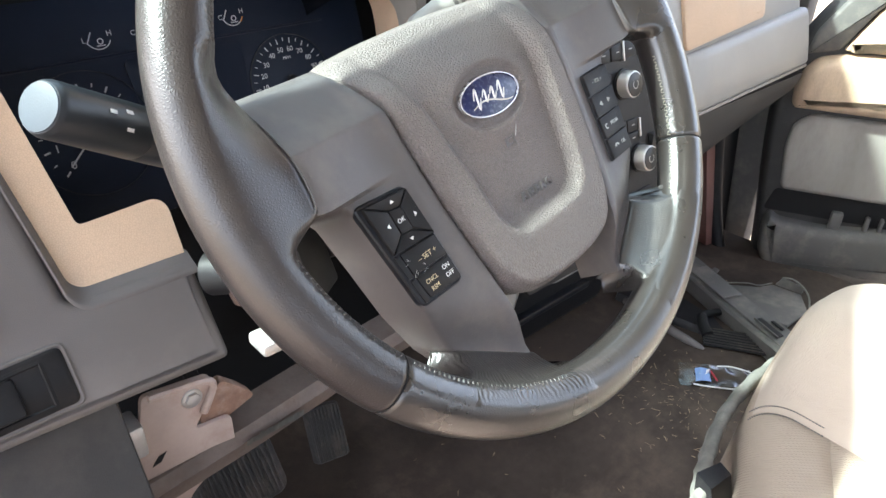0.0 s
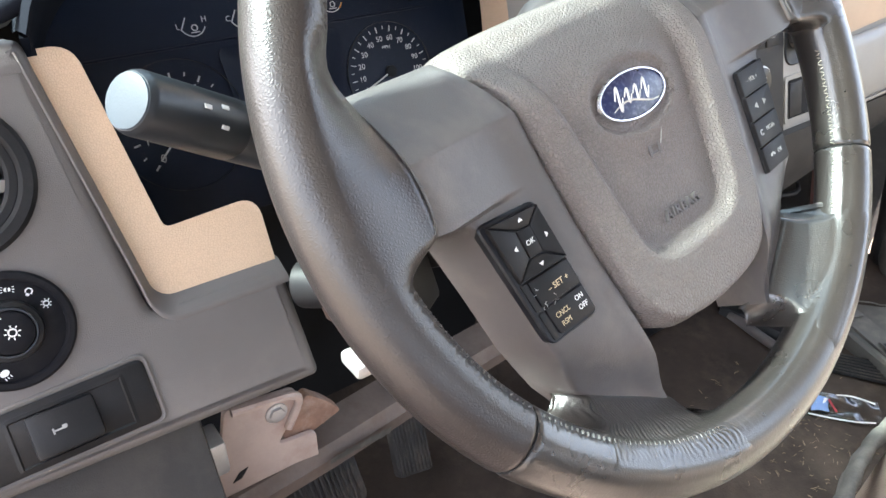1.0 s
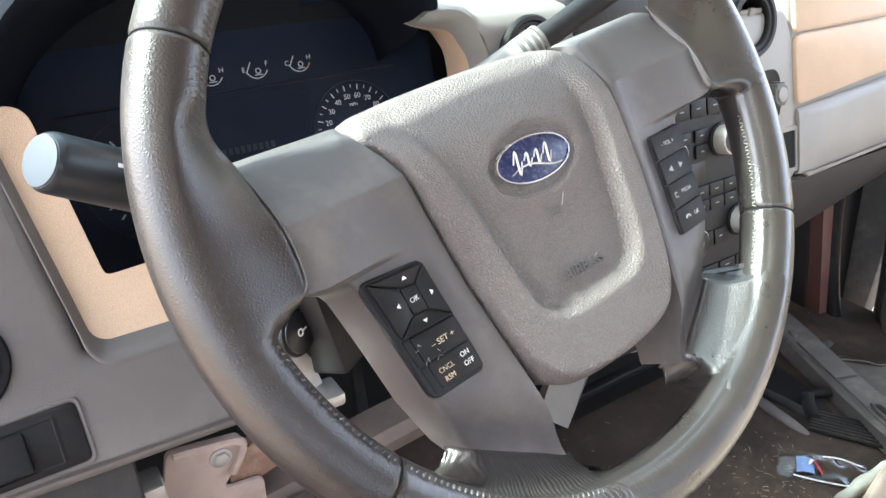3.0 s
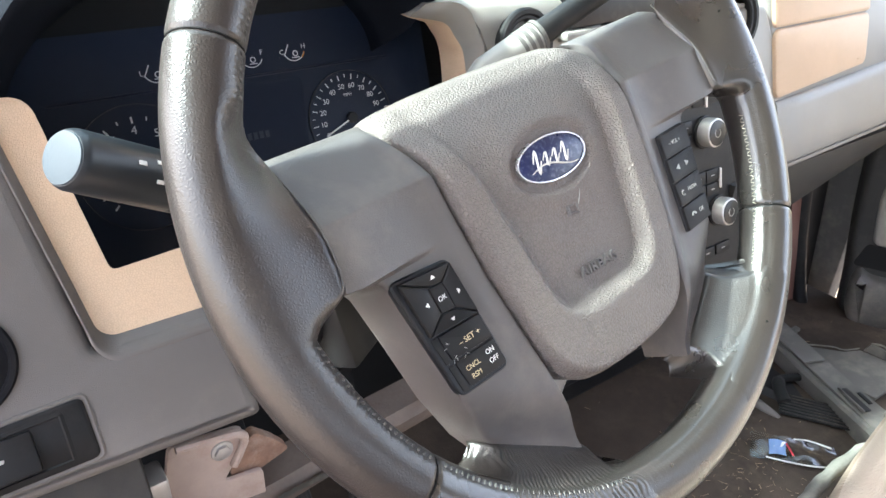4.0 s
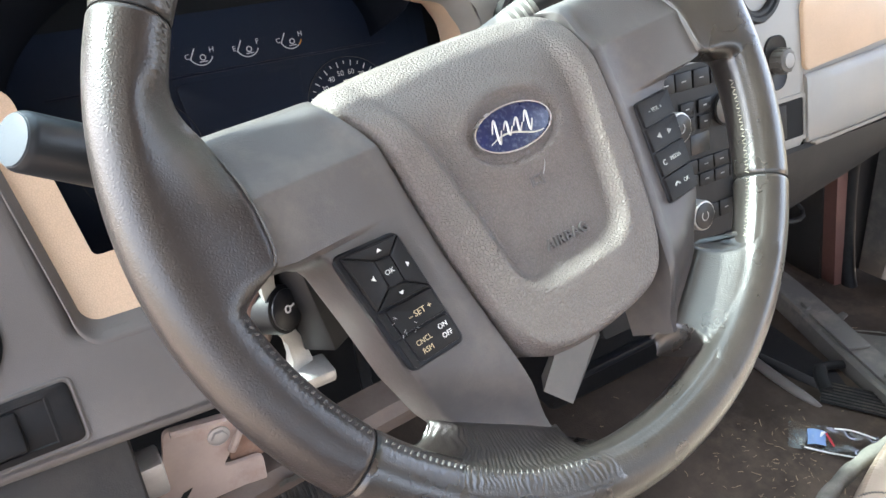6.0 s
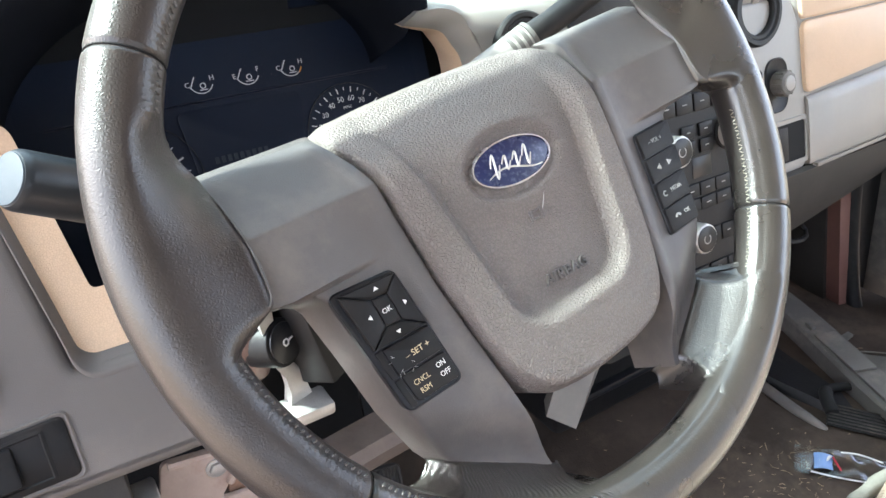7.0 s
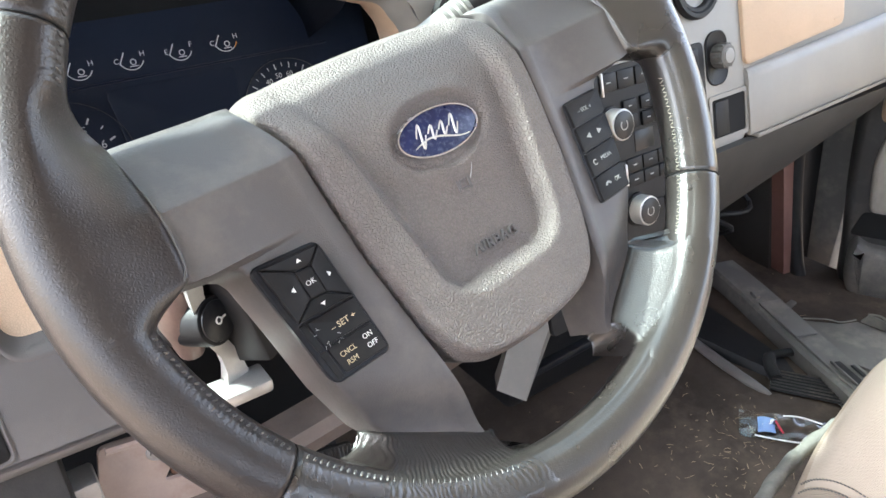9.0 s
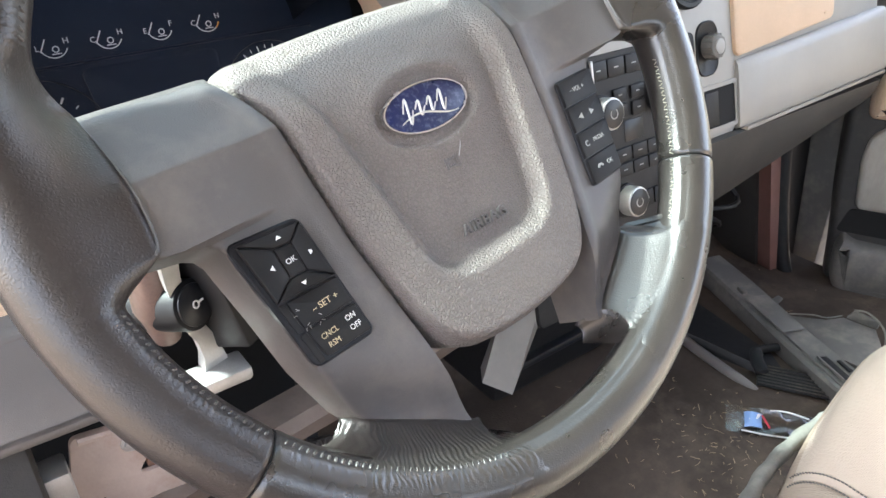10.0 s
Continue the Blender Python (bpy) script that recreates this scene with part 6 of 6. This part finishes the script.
part("inner_panel", cushion(round_poly([(0.006, 0.004), (0.95, 0.004), (0.95, 0.60), (0.20, 0.585), (0.10, 0.565), (0.034, 0.53), (-0.004, 0.468), (-0.030, 0.39), (-0.030, 0.32), (-0.020, 0.216), (-0.003, 0.099)], 0.03, 5),
                            [(0.0, -0.030), (0.002, -0.012), (0.007, -0.003), (0.014, 0.0)], -0.06), "door_grey", door, "dark dusty grey panel", angle=60)
part("upper_trim", cushion(round_poly([(-0.002, 0.434), (0.046, 0.446), (0.083, 0.510), (0.118, 0.552), (0.092, 0.560), (0.040, 0.530), (0.006, 0.474)], 0.006, 3), [(0.0, 0.004), (0.002, 0.009), (0.005, 0.011)], -0.002), "grey_plain", door, "grey sloping trim strip", angle=60)
part("upper_pad", cushion(round_poly([(0.052, 0.4465), (0.95, 0.4465), (0.95, 0.578), (0.20, 0.572), (0.122, 0.552), (0.088, 0.512)], 0.006, 3), [(0.0, 0.004), (0.002, 0.010), (0.006, 0.014), (0.014, 0.016)], -0.002), "door_tan", door, "tan upper door pad", angle=60)
part("armrest", cushion(round_poly([(-0.002, 0.343), (0.95, 0.343), (0.95, 0.452), (0.30, 0.448), (0.06, 0.441), (0.020, 0.432), (0.003, 0.412), (-0.006, 0.376)], 0.010, 5),
                        [(0.0, 0.004), (0.001, 0.014), (0.005, 0.025), (0.012, 0.032), (0.022, 0.035)], -0.002), "door_tan", door, "tan padded armrest with dark streaks", angle=60)
# lower pad: sunlit paleness is in its colour, besides the dust
part("lower_pad", cushion(round_poly([(0.018, 0.187), (0.95, 0.187), (0.95, 0.334), (0.034, 0.334), (0.010, 0.312), (0.006, 0.27)], 0.012, 5), [(0.0, 0.003), (0.001, 0.008), (0.004, 0.011), (0.010, 0.012)], -0.002), "door_sunlit", door, "dusty pad below the armrest, pale from painted sunlight", angle=60)
# flat black sheet on the panel paints the shade inside the map pocket
part("pocket_shade", cushion(round_poly([(0.000, 0.140), (0.95, 0.130), (0.95, 0.184), (0.012, 0.184)], 0.008, 3), [(0.0, 0.0015), (0.002, 0.002)], -0.001), "cavity", door, "black sheet for the shade inside the pocket opening")
for x, w in ((0.115, 0.020), (0.172, 0.008), (0.196, 0.006)):
    part("pocket_divider", box((x, 0.122, 0.002), (x + w, 0.160, 0.016), 0.004), "grey_plain", door)
part("map_pocket", cushion(round_poly([(0.022, 0.030), (0.10, 0.020), (0.95, 0.020), (0.95, 0.150), (0.30, 0.144), (0.20, 0.136), (0.10, 0.126), (0.030, 0.129), (0.012, 0.142), (0.004, 0.120), (0.008, 0.06)], 0.012, 5),
                           [(0.0, 0.002), (0.001, 0.016), (0.004, 0.026), (0.010, 0.031), (0.020, 0.033)], -0.002), "grey_plain", door, "grey moulded map pocket", angle=60)
solid("door_seal", tube(smooth_path([(0.975, 0.350, 0.46), (0.972, 0.325, 0.33), (0.968, 0.302, 0.20), (0.964, 0.270, 0.075), (0.955, 0.230, 0.012), (0.95, 0.16, 0.000), (0.95, 0.05, 0.004), (0.95, -0.8, 0.004)], 6), 0.013, 12), "black", "black rubber door seal along the sill", "door seal", "structure")
solid("kick_panel", loft([[(0.93, 0.29, 0.02), (0.985, 0.29, 0.02), (0.985, 0.64, 0.02), (0.93, 0.64, 0.02)], [(0.94, 0.38, 0.44), (0.99, 0.38, 0.44), (0.99, 0.64, 0.44), (0.94, 0.64, 0.44)]]), "dark_panel", "brownish grey kick panel beside the passenger footwell", "panel", "structure")
solid("door_jamb", loft([[(0.985, 0.285, 0.0), (0.985, 0.66, 0.0), (1.05, 0.66, 0.0), (1.05, 0.285, 0.0)], [(0.995, 0.32, 0.34), (0.995, 0.66, 0.34), (1.05, 0.66, 0.34), (1.05, 0.32, 0.34)], [(1.012, 0.30, 0.60), (1.012, 0.66, 0.66), (1.05, 0.66, 0.66), (1.05, 0.30, 0.60)]]), "black", "black door jamb ahead of the passenger door", "door jamb", "structure")
solid("wall_right_lower", box((1.06, 0.248, -0.05), (1.10, 0.92, 0.60), 0.005), "grey_plain", "grey outer side of the cab", "wall", "structure")
solid("sill", box((0.93, -1.62, -0.06), (1.03, 0.28, -0.004), 0.008), "grey_plain", "grey door sill below the open passenger door", "sill", "structure")
solid("pillar_rear_right", box((1.02, -1.62, 0.55), (1.06, -0.95, 1.2), 0.005), "grey_plain", "grey pillar behind the passenger window", "pillar", "structure")

# ---- wiring in the passenger footwell ----
rnd = random.Random(5)
for i in range(9):
    c = Vector((0.60 + rnd.uniform(0, 0.18), 0.30 + rnd.uniform(-0.02, 0.08), 0.17 + rnd.uniform(-0.03, 0.10)))
    pts = [c + Vector((rnd.uniform(-0.05, 0.05), rnd.uniform(-0.02, 0.02), rnd.uniform(-0.05, 0.05))) for _ in range(4)]
    w = tube(smooth_path([(c.x, 0.40, 0.33)] + pts + [(c.x + 0.03, 0.40, 0.12)], 6), rnd.choice((0.0018, 0.0025, 0.004)), 7)
    solid("wire", w, rnd.choice(("black", "black", "grey_plain", "copper")), "loose wire hanging in the footwell", "wire", group="loose wires")
con = thing("wire_connector", pose(0.70, 0.285, 0.155, 20, 30, 10), "green plastic wire connector on the floor", "connector")
part("shell", box((-0.022, -0.012, -0.008), (0.022, 0.012, 0.008), 0.002), "green", con)
part("plug", box((0.022, -0.009, -0.006), (0.036, 0.009, 0.006), 0.001), "black", con)
rg = thing("hose_clamp", pose(0.655, 0.262, 0.262, 70, 10, 20), "small worn metal ring clamp in the footwell", "clamp")
part("ring", ring(0.012, 0.015, -0.004, 0.004, 24), "chrome", rg)
part("core", disc(0.011, -0.006, -0.003, 0.001, 20), "copper", rg)
solid("footwell_post", loft([[(0.935, 0.258, 0.0), (0.962, 0.252, 0.0), (0.968, 0.285, 0.0), (0.940, 0.290, 0.0)], [(0.935, 0.362, 0.46), (0.962, 0.356, 0.46), (0.968, 0.39, 0.46), (0.940, 0.394, 0.46)]]), "body", "reddish brown steel post in the footwell", "post", "structure")
